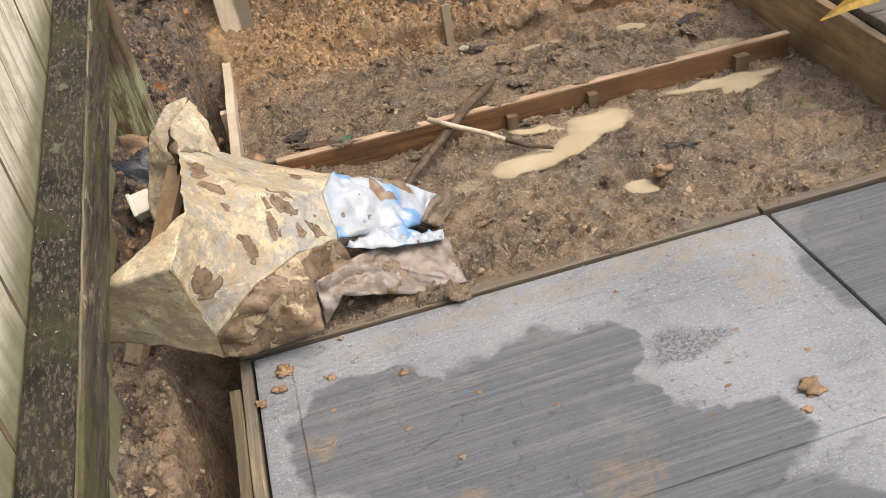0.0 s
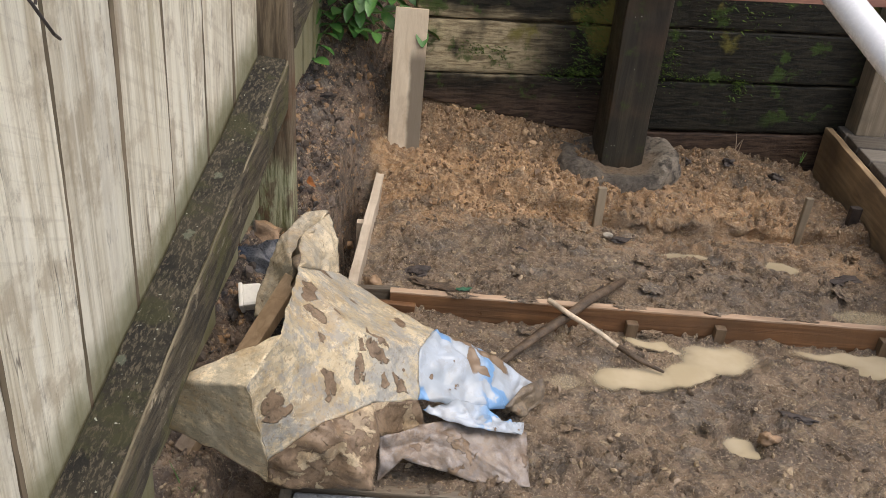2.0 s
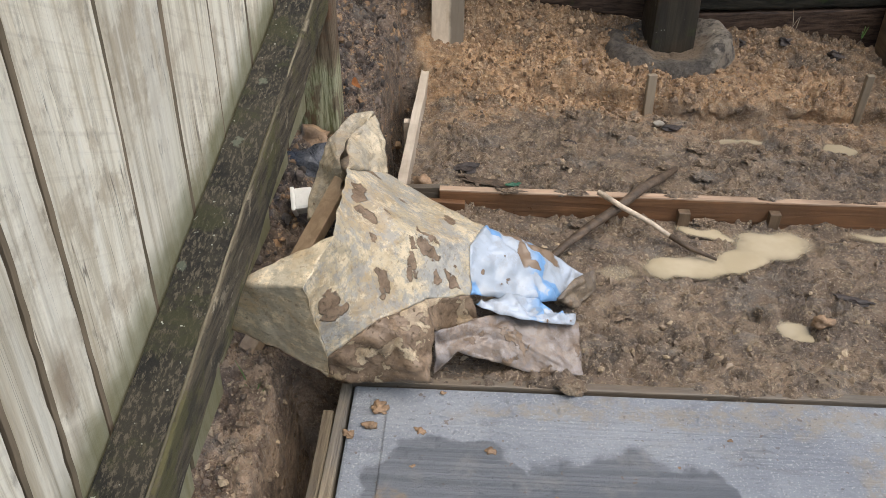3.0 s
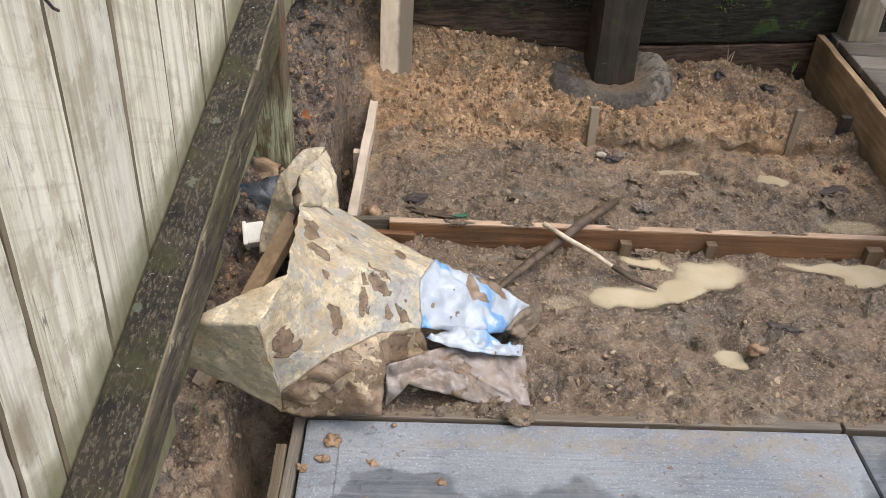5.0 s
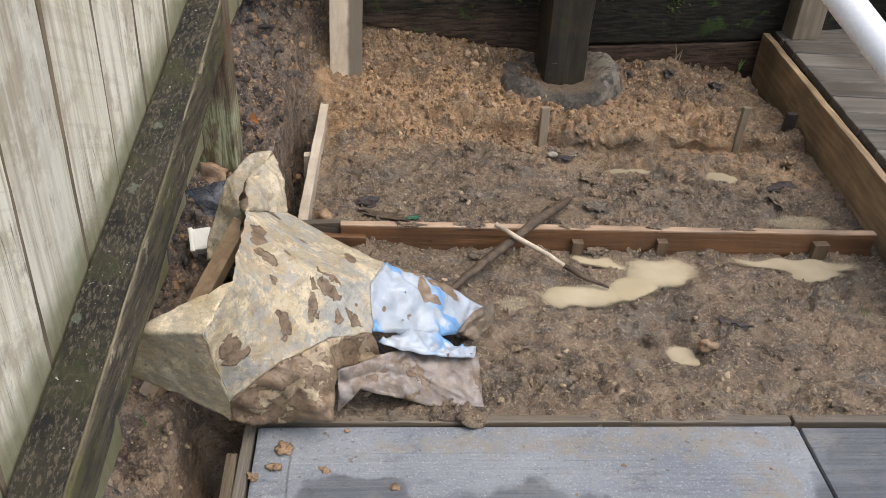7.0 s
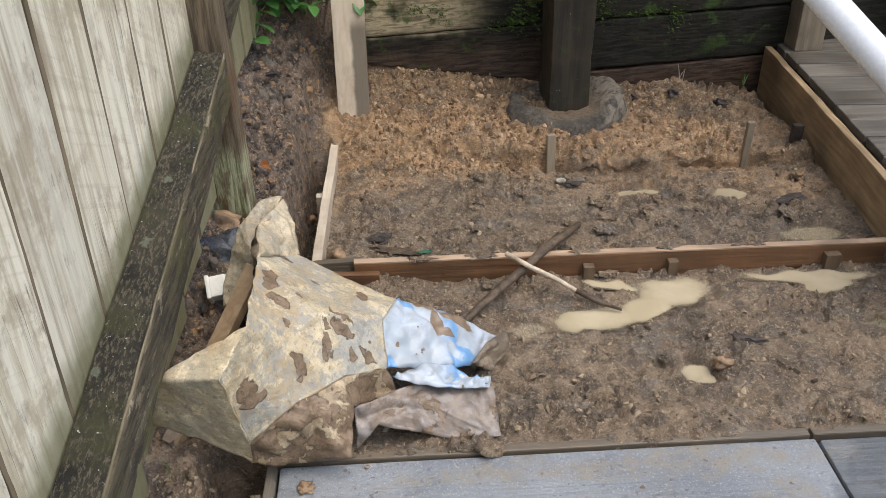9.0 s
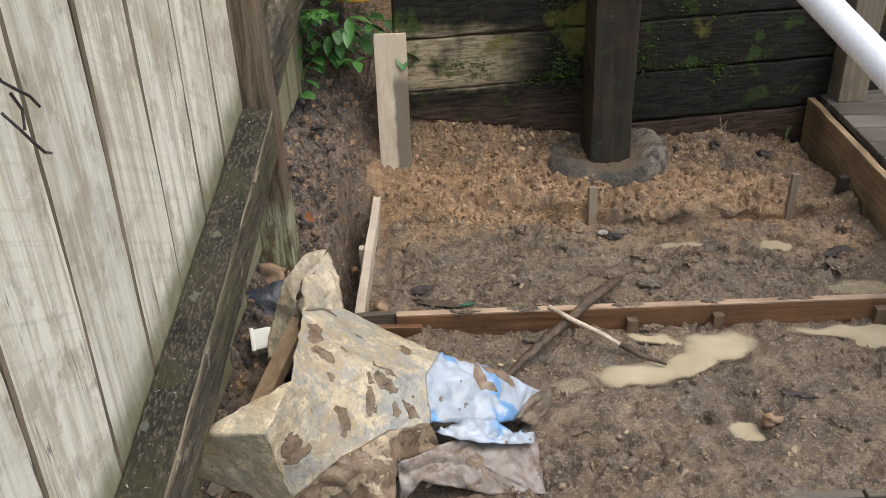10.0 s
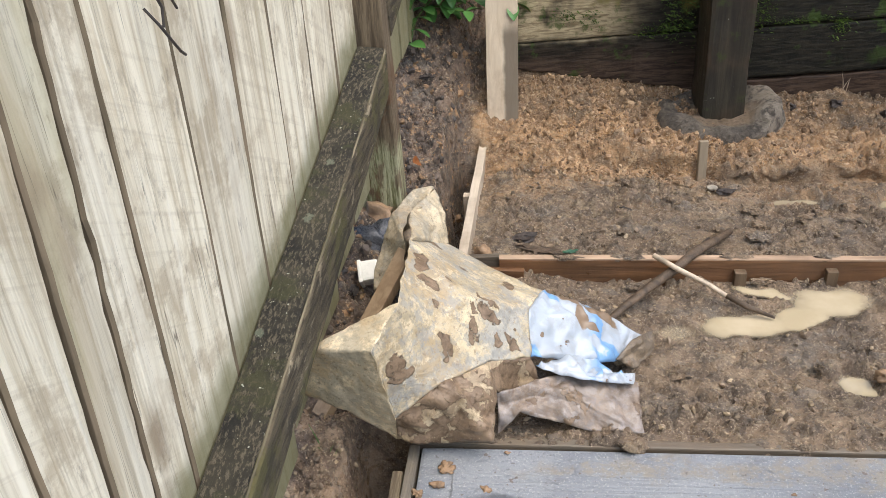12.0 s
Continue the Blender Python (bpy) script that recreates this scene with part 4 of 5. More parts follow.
bm = beam((fence_x(0.2) + 0.031, 0.2, rail_z(0.2) - 0.055), (fence_x(2.1) + 0.031, 2.1, rail_z(2.1) - 0.055), 0.062, 0.106, 0.004, 60, 0.003, roll=4, seed=8)
rail = part("rail", bm, RAIL, fence, "weathered fence rail")
bm = beam((fence_x(0.2) + 0.029, 0.2, rail_z(0.2) - 0.001), (fence_x(2.1) + 0.029, 2.1, rail_z(2.1) - 0.001), 0.058, 0.007, 0.0025, 90, 0.0035, roll=4, seed=8)
part("lichen_crust", bm, CRUST, rail, "black crust of dirt and lichen")
bm = beam((fence_x(0.2) + 0.0605, 0.2, rail_z(0.2) - 0.0045), (fence_x(2.1) + 0.0605, 2.1, rail_z(2.1) - 0.0045), 0.003, 0.004, 0.0009, 110, 0.0035, seed=8)
part("worn_edge", bm, wood("worn_arris", 1, (0.14, 0.115, 0.07), (0.36, 0.3, 0.2), 0.8, (0.07, 0.065, 0.03), 0.65), rail, "pale worn edge")
bm = beam((fence_x(2.15) + 0.016, 2.15, -0.1), (fence_x(2.15) - 0.01, 2.15, 1.65), 0.085, 0.1, 0.005, 20, 0.003, seed=9)
part("post", bm, POST, fence, "moss-stained fence post")
bm = beam((fence_x(2.2) + 0.03, 2.2, 0.55), (fence_x(3.6) + 0.03, 3.6, 0.84), 0.046, 0.094, 0.004, 30, 0.003, seed=12)
part("rail", bm, RAIL, fence)
y = 2.2
while y < 3.7:
    bm = box(fence_x(y) - 0.02, y + 0.077, 1.05, 0.017, 0.148, 1.5, bevel=0.003)
    part("paling", bm, PALING, fence)
    y += 0.155
wire = thing("fence_wire", -0.1, 1.2, 0.8, "bent strands of dark rusty wire on the fence", "wire")
for pts in (((-0.104, 1.155, 0.92), (-0.096, 1.17, 0.885), (-0.09, 1.18, 0.874), (-0.088, 1.2, 0.86), (-0.096, 1.232, 0.838)),
            ((-0.104, 1.168, 0.855), (-0.092, 1.172, 0.835), (-0.088, 1.182, 0.818), (-0.088, 1.2, 0.8), (-0.097, 1.232, 0.786)),
            ((-0.096, 1.18, 0.87), (-0.094, 1.19, 0.85), (-0.095, 1.186, 0.83))):
    part("strand", tube(pts, 0.0017, 6), IRON, wire)


# ---- retaining wall ----
wall = thing("retaining_wall", 0.9, 3.0, 0.2, "dark mossy timber sleeper retaining wall", "wall", kind="structure")


def sleeper(x0, x1, z0, z1, seed, ragged=0.0):
    bm = beam((x0, wall_y(x0) + 0.025, (z0 + z1) / 2), (x1, wall_y(x1) + 0.025, (z0 + z1) / 2), 0.05, z1 - z0 - 0.006, 0.006, 50, 0.004, seed=seed)
    if ragged:
        for v in bm.verts:
            if v.co.z < (z0 + z1) / 2:
                v.co.z += 0.009 * noise.noise(v.co * 9) + 0.006 * noise.noise(v.co * 40) - ragged * (v.co.x - x0) / (x1 - x0)
    part("board", bm, SLEEPER, wall)


sleeper(0.2, 0.83, 0.182, 0.26, 1, 0.125)
sleeper(0.83, 2.65, 0.092, 0.255, 2)
sleeper(0.83, 2.65, -0.07, 0.090, 3)
for k in range(5):
    sleeper(0.2, 0.83, 0.257 + 0.162 * k, 0.418 + 0.162 * k, 4 + k)
    sleeper(0.83, 2.65, 0.257 + 0.162 * k, 0.418 + 0.162 * k, 14 + k)
bm = beam((0.838, 2.89, 0.0), (0.838, 2.905, 1.15), 0.124, 0.19, 0.012, 16, 0.004, seed=21)
part("post", bm, BLACKPOST, wall, "wet black timber post")
bm = beam((2.1, 3.13, -0.1), (2.1, 3.13, 1.1), 0.1, 0.1, 0.007, 12, 0.004, seed=22)
part("post", bm, BLACKPOST, wall)
plank = thing("red_plank", 1.15, 2.74, 0.58, "reddish timber plank fixed across the wall post", "plank")
part("plank", beam((0.802, 2.738, 0.583), (1.75, 2.748, 0.615), 0.022, 0.035, 0.002), wood("red_timber", 0, (0.25, 0.11, 0.075), (0.42, 0.22, 0.16), 0.55, (0.14, 0.07, 0.05), 0.2), plank)
pot = thing("yellow_pot", 0.1, 2.97, 0.54, "dirty yellow plastic pot on the earth bank", "pot")
part("shell", tube([(0.1, 2.985, 0.538), (0.1, 2.985, 0.56), (0.1, 2.985, 0.70)], [0.078, 0.084, 0.098], 32), YELLOW, pot, smooth=False)
part("rim", tube([(0.1, 2.985, 0.70), (0.1, 2.985, 0.715)], [0.104, 0.104], 32), YELLOW, pot)
bm = bmesh.new()
profile = ((0.186, -0.05), (0.183, 0.0), (0.178, 0.022), (0.17, 0.038), (0.158, 0.046), (0.145, 0.046), (0.132, 0.04), (0.118, 0.034), (0.1, 0.032), (0.06, 0.032), (0.001, 0.032))
rings = []
for r, z in profile:
    ring = []
    for k in range(96):
        a = 2 * math.pi * k / 96
        v = Vector((r * math.cos(a), r * math.sin(a), z))
        lift = 0.03 * smooth(0.04, 0.14, v.x) * smooth(0.09, 0.14, r)
        p = v * 13
        v += Vector((noise.noise(p), noise.noise(p + Vector((4, 0, 0))), 0.8 * noise.noise(p + Vector((0, 4, 0))))) * 0.026 * min(1, r / 0.1)
        v += Vector((noise.noise(p * 4), noise.noise(p * 4 + Vector((4, 0, 0))), noise.noise(p * 4 + Vector((0, 4, 0))))) * 0.0075
        v.z += lift
        ring.append(bm.verts.new(v))
    rings.append(ring)
for r0, r1 in zip(rings, rings[1:]):
    for k in range(96):
        bm.faces.new((r0[k], r0[(k + 1) % 96], r1[(k + 1) % 96], r1[k]))
bmesh.ops.transform(bm, matrix=Matrix.Translation((0.832, 2.84, 0.022)), verts=bm.verts)
tagged(obj("concrete_footing", bm, COLLAR, True), "rough old concrete collar round the foot of a wall post", "footing")


# ---- form boards, pegs and stakes ----
form = thing("form_board", 0.8, 2.045, 0.0, "long reddish-brown formwork board set across the clay", "board")
part("board", beam((0.205, 2.046, -0.022), (1.452, 2.037, -0.022), 0.018, 0.1, 0.002, 60, 0.002, seed=31), FORM_X, form)
for a, b, c in ((0.5, 0.07, 1), (0.735, 0.055, 2), (0.93, 0.05, 3), (1.13, 0.07, 4), (0.36, 0.06, 5)):
    part("mud_smear", lump(a, 2.044, 0.029, b * 0.5, 0.0105, 0.005, 0.9, c * 9, 4), MUD, form, "mud lying on the sawn edge", smooth=True)
part("sawn_edge", beam((0.205, 2.046, 0.0285), (1.452, 2.037, 0.0285), 0.0185, 0.004, 0.0005, 60, 0.0012, seed=31), SAWN, form, "pale sawn top edge")
t = thing("form_offcut", 0.2, 2.03, 0.0, "short reddish timber offcut against the form board", "board")
part("board", beam((0.13, 2.031, -0.014), (0.262, 2.028, -0.018), 0.018, 0.05, 0.002, 8, 0.001, seed=32), FORM_X, t)
t = thing("form_splice", 0.16, 2.05, 0.0, "short dark timber splice at the form boards' corner", "board")
part("board", beam((0.112, 2.056, -0.005), (0.225, 2.056, 0.0), 0.018, 0.06, 0.002, 8, 0.001, seed=33), EDGE, t)
t = thing("form_board", 0.13, 2.45, 0.0, "narrow pale formwork board on edge beside a trench", "board")
part("board", beam((0.117, 2.06, -0.028), (0.133, 2.80, -0.03), 0.023, 0.09, 0.002, 30, 0.002, seed=34), FORM_Y, t)


def peg(x, y, z0, z1, wx, wy, mat, label, turn=0.0, lean=0.0, seed=0):
    t = thing("timber_peg", x, y, z0, label, "peg", "pegs along the form boards")
    bm = box(0, 0, 0, wx, wy, z1 - z0, bevel=0.002)
    bmesh.ops.transform(bm, matrix=pose(x, y, (z0 + z1) / 2, lean, 0, turn), verts=bm.verts)
    part("peg", bm, mat, t)


peg(1.318, 2.018, -0.1, 0.012, 0.036, 0.022, PEG, "short dark wet peg against the form board")
peg(0.942, 2.022, -0.1, 0.01, 0.024, 0.02, PEG, "muddy peg against the form board")
peg(0.745, 2.022, -0.1, 0.006, 0.026, 0.02, PEG, "muddy peg against the form board")
peg(0.742, 2.545, -0.1, 0.092, 0.024, 0.016, DECKPOST, "thin square peg standing in front of the bank", 8, -3)
peg(1.285, 2.515, -0.1, 0.125, 0.02, 0.014, DECKPOST, "thin square peg standing in front of the bank", 5, 2)
peg(1.475, 2.62, -0.1, 0.06, 0.03, 0.02, CHAR, "dark wet peg beside the deck board")
peg(0.102, 2.43, -0.15, -0.004, 0.018, 0.024, FORM_Y, "thin peg behind the narrow form board")
t = thing("flat_stake", 0.185, 2.88, 0.05, "broad pale flat timber stake leaning against the wall", "stake")
part("stake", beam((0.189, 2.82, -0.01), (0.19, 2.90, 0.445), 0.094, 0.04, 0.002, 10, 0.001, seed=41), wood("soaked_stake", 2, (0.66, 0.53, 0.37), (0.84, 0.71, 0.53), 0.6, (0.32, 0.2, 0.11), 0.2, wet=(0.19, 0.35)), t)


# ---- deck ----
def deck_x(y):
    return 1.475 + 0.068 * (y - 2.04)


deck = thing("timber_deck", 2.1, 2.2, 0.0, "low grey weathered timber deck with a brown side board", "deck")
part("side_board", beam((deck_x(0.3) + 0.011, 0.3, 0.022), (deck_x(3.1) + 0.011, 3.1, 0.022), 0.022, 0.205, 0.003, 60, 0.002, seed=51), FASCIA, deck, "brown timber side board of the deck")
# Near-black strip added in the open gap to stand for its shade.
part("gap_shade_strip", beam((deck_x(0.3) + 0.036, 0.3, 0.015), (deck_x(3.1) + 0.036, 3.1, 0.015), 0.026, 0.16, 0.002), DARK, deck)
y = 1.9615 - 0.0535 - 0.1075 * 15
k = 0
while y < 3.2:
    x0 = deck_x(y) + 0.047 + rnd.uniform(0, 0.006)
    bm = beam((x0, y, 0.112 + rnd.uniform(-0.001, 0.001)), (x0 + 1.9, y - 0.068 * 1.9 + rnd.uniform(-0.003, 0.003), 0.112), 0.102, 0.026, 0.005, 14, 0.0016, seed=60 + k)
    part("deck_plank", bm, DECK, deck)
    y += 0.1075
    k += 1
t = thing("deck_post", 1.66, 3.09, 0.125, "square brown timber post at the deck's corner", "post", "deck posts")
part("post", beam((1.665, 3.085, 0.124), (1.665, 3.085, 1.3), 0.092, 0.092, 0.004, 6, 0.002, seed=71), DECKPOST, t)
t = thing("deck_post", 1.83, 1.95, 0.125, "square brown timber post on the deck with a steel bracket", "post", "deck posts")
part("post", beam((1.835, 1.96, 0.124), (1.835, 1.96, 1.3), 0.092, 0.092, 0.004, 6, 0.002, seed=72), DECKPOST, t)
part("bracket", box(1.785, 1.95, 0.22, 0.005, 0.05, 0.19, bevel=0.001), STEEL, t, "grey steel bracket")

pipe = thing("plastic_pipe", 1.58, 1.65, 0.14, "white plastic pipe propped slantwise over the deck edge", "pipe")
TIE = 0.165
pd = Vector((1.0, -2.0, -1.204)).normalized()
p0 = Vector((1.587, 1.64, 0.172))
part("tube", tube([p0 - pd * 1.7, p0 - pd * 0.8, p0 + pd * 0.02], 0.0365, 32), PIPE, pipe, smooth=True)
tape = thing("tape_tie", 1.55, 1.71, 0.21, "torn yellow plastic tape knotted round the white pipe", "tape")
k0 = p0 - pd * TIE
side = pd.cross(Vector((0, 0, 1))).normalized()
bm = bmesh.new()
for s_ in (-0.014, 0.0, 0.013):
    ring = [k0 + pd * (s_ + 0.006 * math.sin(3 * a)) + (side * math.cos(a) + pd.cross(side) * math.sin(a)) * 0.039 for a in np.linspace(0, 6.2, 19)]
    tube(ring, 0.005, 6, bm=bm)
part("knot", bm, STRAP, tape, smooth=True)


def ribbon(pts, wide, thick=0.0012):
    bm = bmesh.new()
    prev = None
    for i, (p, wd) in enumerate(zip(pts, wide)):
        p = Vector(p)
        d = (Vector(pts[min(i + 1, len(pts) - 1)]) - Vector(pts[max(i - 1, 0)])).normalized()
        s = d.cross(Vector((0.3, -0.8, 0.5))).normalized() * wd / 2
        row = [bm.verts.new(p - s), bm.verts.new(p + d.cross(s).normalized() * wd * 0.18), bm.verts.new(p + s)]
        if prev:
            bm.faces.new((prev[0], prev[1], row[1], row[0]))
            bm.faces.new((prev[1], prev[2], row[2], row[1]))
        prev = row
    bmesh.ops.solidify(bm, geom=list(bm.faces), thickness=thick)
    return bm


kx, ky, kz = k0 - side * 0.03 + Vector((0, 0, -0.02))
part("tail", ribbon([(kx, ky, kz), (kx - 0.045, ky - 0.01, kz - 0.014), (kx - 0.09, ky - 0.016, kz - 0.024), (kx - 0.15, ky - 0.014, kz - 0.03), (kx - 0.205, ky - 0.005, kz - 0.055)], (0.014, 0.024, 0.03, 0.026, 0.003)), STRAP, tape)
part("tail", ribbon([(kx + 0.05, ky + 0.02, kz + 0.05), (kx + 0.11, ky + 0.055, kz + 0.055), (kx + 0.2, ky + 0.1, kz + 0.062), (1.79, 1.905, 0.245)], (0.016, 0.02, 0.02, 0.018)), STRAP, tape)
part("tail", ribbon([(kx, ky, kz - 0.005), (kx - 0.018, ky - 0.012, kz - 0.03), (kx - 0.045, ky - 0.018, kz - 0.05), (kx - 0.07, ky - 0.02, kz - 0.06)], (0.008, 0.009, 0.009, 0.003)), STEEL, tape, "grey frayed end")

# ---- toy fire engine ----
def toy_truck():
    """Built along its own x (nose at +x), then set on the deck."""
    m = Matrix.Translation((2.0, 2.375, 0.1255)) @ Matrix.Rotation(radians(-46), 4, "Z") @ Matrix.Scale(1.2, 4)
    t = new("toy_fire_engine")
    t.matrix_basis = Matrix.Translation((2.0, 2.375, 0.1255))
    tagged(t, "red plastic toy fire engine with an orange ladder on the deck", "toy")

    def piece(name, bm, mat, label="", smooth=False, under=None):
        bmesh.ops.transform(bm, matrix=m, verts=bm.verts)
        return part(name, bm, mat, under or t, label, smooth)

    bm = box(-0.02, 0, 0.092, 0.20, 0.115, 0.092, bevel=0.012)
    for v in bm.verts:
        if v.co.x < -0.05 and v.co.z > 0.06:
            v.co.x += (v.co.z - 0.06) * 0.35
    body = piece("body", bm, RED, smooth=False)
    bm = box(0.115, 0, 0.088, 0.085, 0.113, 0.1, bevel=0.014)
    for v in bm.verts:
        if v.co.x > 0.13 and v.co.z > 0.08:
            v.co.x -= (v.co.z - 0.08) * 0.4
    cab = piece("cab", bm, RED)
    piece("chassis", box(0.02, 0, 0.04, 0.275, 0.119, 0.022, bevel=0.006), GREYP)
    for s in (-1, 1):
        piece("window", box(0.115, s * 0.0575, 0.105, 0.052, 0.004, 0.045, bevel=0.006), GREYP, "grey window frame", under=cab)
        piece("opening", box(0.117, s * 0.0592, 0.104, 0.032, 0.003, 0.03, bevel=0.005), DARKGREY, under=cab)
        panel = piece("panel", box(-0.015, s * 0.0575, 0.103, 0.13, 0.005, 0.046, bevel=0.004), GREYP, "grey equipment panel", under=body)
        piece("plate", box(0.02, s * 0.0575, 0.062, 0.062, 0.004, 0.028, bevel=0.006), GREYP, under=body)
        drum = tube([(-0.068, s * 0.061, 0.103), (-0.028, s * 0.061, 0.103)], 0.013, 14)
        piece("hose_drum", drum, YELLOW, "yellow hose drum", under=body)
        for dx in (-0.07, -0.028):
            piece("drum_rim", tube([(dx - 0.004, s * 0.061, 0.103), (dx + 0.004, s * 0.061, 0.103)], 0.018, 14), BLUE, "blue rim", under=body)
        for i, (dx, dz, mt) in enumerate(((0.008, 0.112, LIME), (0.03, 0.112, DARKGREY), (0.008, 0.094, YELLOW), (0.03, 0.094, LIME))):
            piece("knob", tube([(dx, s * 0.058, dz), (dx, s * 0.064, dz)], 0.0075, 10), mt, under=body)
        for wx in (-0.07, 0.092):
            arch = tube([(wx + 0.032 * math.cos(a), s * 0.0585, 0.03 + 0.032 * math.sin(a)) for a in np.linspace(0, math.pi, 9)], 0.0055, 6)
            piece("wheel_arch", arch, DARKGREY, under=body if wx < 0 else cab)
            wh = piece("wheel", tube([(wx, s * 0.045, 0.026), (wx, s * 0.064, 0.026)], 0.026, 20), BLACK, "black tyre")
            hub = tube([(wx, s * 0.064, 0.026), (wx, s * 0.0665, 0.026)], 0.0125, 12)
            piece("hub", hub, RED, "red hub", under=wh)
    for y in (-0.045, 0.045):
        piece("roof_rail", box(0.01, y, 0.142, 0.19, 0.012, 0.014, bevel=0.004), RED, under=body)
    piece("turntable", tube([(-0.062, 0, 0.135), (-0.062, 0, 0.158)], [0.03, 0.024], 16), BLUE, "blue turntable")
    lad = piece("ladder_arm", beam((-0.062, 0, 0.15), (-0.03, 0, 0.29), 0.034, 0.026, 0.004), ORANGE, "orange ladder arm")
    for k in range(6):
        z = 0.17 + 0.02 * k
        piece("rung", box(-0.062 + (z - 0.15) * 0.229 + 0.013, 0, z, 0.006, 0.024, 0.004, bevel=0.001), YELLOW, under=lad)


toy_truck()


# ---- torn bags ----
def sheet(corners, faces, cuts, crumple, seed, thick=0.0012, scale=16):
    """A crumpled sheet: a few folded panels, cut finer and creased."""
    bm = bmesh.new()
    vs = [bm.verts.new(c) for c in corners]
    for f in faces:
        bm.faces.new([vs[i] for i in f])
    bmesh.ops.triangulate(bm, faces=[f for f in bm.faces if len(f.verts) > 4])
    bmesh.ops.recalc_face_normals(bm, faces=bm.faces)
    for k in range(cuts):
        bmesh.ops.subdivide_edges(bm, edges=list(bm.edges), cuts=1, use_grid_fill=True, smooth=0.0)
    bm.normal_update()
    moves = []
    for v in bm.verts:
        p = v.co * scale + Vector((seed, seed * 2.0, 0))
        crease = 0.8 * noise.noise(p * 0.45) + 1.5 * (0.5 - abs(noise.noise(p * 0.8))) - 0.9 * abs(noise.noise(p * 1.7 + Vector((4, 4, 0)))) + 0.25 * (0.4 - abs(noise.noise(p * 4.7)))
        moves.append(v.normal * (crease - 0.2) * crumple * (0.0 if v.is_boundary else 1.0))
        if v.is_boundary:
            q = v.co * 45
            moves[-1] = moves[-1] + Vector((noise.noise(q), noise.noise(q + Vector((9, 0, 0))), 0.5 * noise.noise(q + Vector((0, 9, 0))))) * 0.0045
    for v, d in zip(bm.verts, moves):
        v.co += d
    bmesh.ops.solidify(bm, geom=list(bm.faces), thickness=thick)
    return bm


bag = thing("paper_bag", 0.15, 1.55, 0.05, "torn tan paper cement bag, crumpled, spattered with mud", "bag")
A, B, B2, C = (-0.074, 1.419, 0.235), (-0.108, 1.456, 0.113), (-0.029, 1.435, 0.09), (0.054, 1.424, 0.045)
D, D2, E_, F = (0.038, 1.38, 0.262), (0.005, 1.444, 0.27), (0.058, 1.409, 0.10), (0.073, 1.452, 0.305)
G, J, K, L = (0.065, 1.665, 0.295), (0.115, 1.82, 0.195), (0.216, 1.77, 0.165), (0.301, 1.721, 0.15)
Q, R, P, Y = (0.205, 1.525, 0.13), (0.128, 1.437, 0.15), (0.281, 1.573, 0.105), (0.276, 1.638, 0.165)
X, MID = (0.168, 1.57, 0.235), (0.11, 1.49, 0.225)
part("main_panel", sheet([F, G, J, K, L, Y, P, Q, R, E_, D, MID, X], [(0, 11, 12, 1), (1, 12, 3, 2), (12, 5, 4, 3), (12, 7, 6, 5), (11, 8, 7, 12), (0, 10, 11), (10, 9, 8, 11)], 5, 0.0055, 1, scale=12), PAPER, bag, smooth=True)
part("side_flap", sheet([A, B, B2, C, E_, D, F, D2], [(0, 1, 2, 5), (0, 5, 7), (7, 5, 6), (2, 3, 4, 5)], 5, 0.005, 2, scale=12), FLAP, bag, "dull tan side flap", smooth=True)
part("white_end", sheet([L, (0.35, 1.735, 0.122), (0.417, 1.737, 0.09), (0.47, 1.745, 0.05), (0.512, 1.755, 0.012), (0.455, 1.68, 0.02), (0.428, 1.645, 0.04), (0.35, 1.605, 0.075), P, Y, (0.385, 1.69, 0.1)],
                        [(0, 1, 10, 9), (1, 2, 10), (2, 3, 5, 10), (3, 4, 5), (10, 5, 6), (10, 6, 7), (9, 10, 7, 8)], 4, 0.012, 3, scale=20), PRINT, bag, "white and blue printed end of the bag", smooth=True)
part("muddy_fold", sheet([R, Q, (0.222, 1.49, 0.095), (0.218, 1.417, 0.045), (0.128, 1.433, 0.028), C, E_, (0.17, 1.44, 0.125)], [(0, 1, 2, 7), (2, 3, 7), (7, 3, 4), (0, 7, 4, 6), (6, 4, 5)], 4, 0.015, 4), MUDDY, bag, "mud-caked lower fold", smooth=True)
part("underside", sheet([P, Q, (0.222, 1.49, 0.095), (0.24, 1.54, 0.05), (0.3, 1.56, 0.06)], [(0, 1, 2, 3), (0, 3, 4)], 3, 0.01, 5), MUDDY, bag, smooth=True)
N0, N1, N2, N3 = (0.0, 1.855, 0.25), (0.083, 1.918, 0.27), (0.108, 1.855, 0.25), (0.05, 1.79, 0.29)
part("neck", sheet([G, J, N2, N1, N3], [(0, 1, 2, 4), (2, 3, 4)], 5, 0.011, 6), NECK, bag, smooth=True)
part("neck_flap", sheet([N3, N1, (0.04, 1.91, 0.272), N0, (-0.031, 1.787, 0.16), (-0.034, 1.756, 0.125), (0.014, 1.745, 0.15), (0.048, 1.755, 0.22)], [(0, 1, 2, 7), (2, 3, 7), (3, 4, 6, 7), (4, 5, 6)], 5, 0.01, 7), NECK, bag, "turned-down flap of the neck", smooth=True)
part("inner_sheet", sheet([G, N3, (0.025, 1.80, 0.22), (-0.03, 1.765, 0.13), (-0.01, 1.73, 0.115), (0.03, 1.71, 0.19)], [(0, 1, 2, 5), (2, 3, 4, 5)], 4, 0.012, 8), INNER, bag, "dark muddy inside of the bag", smooth=True)
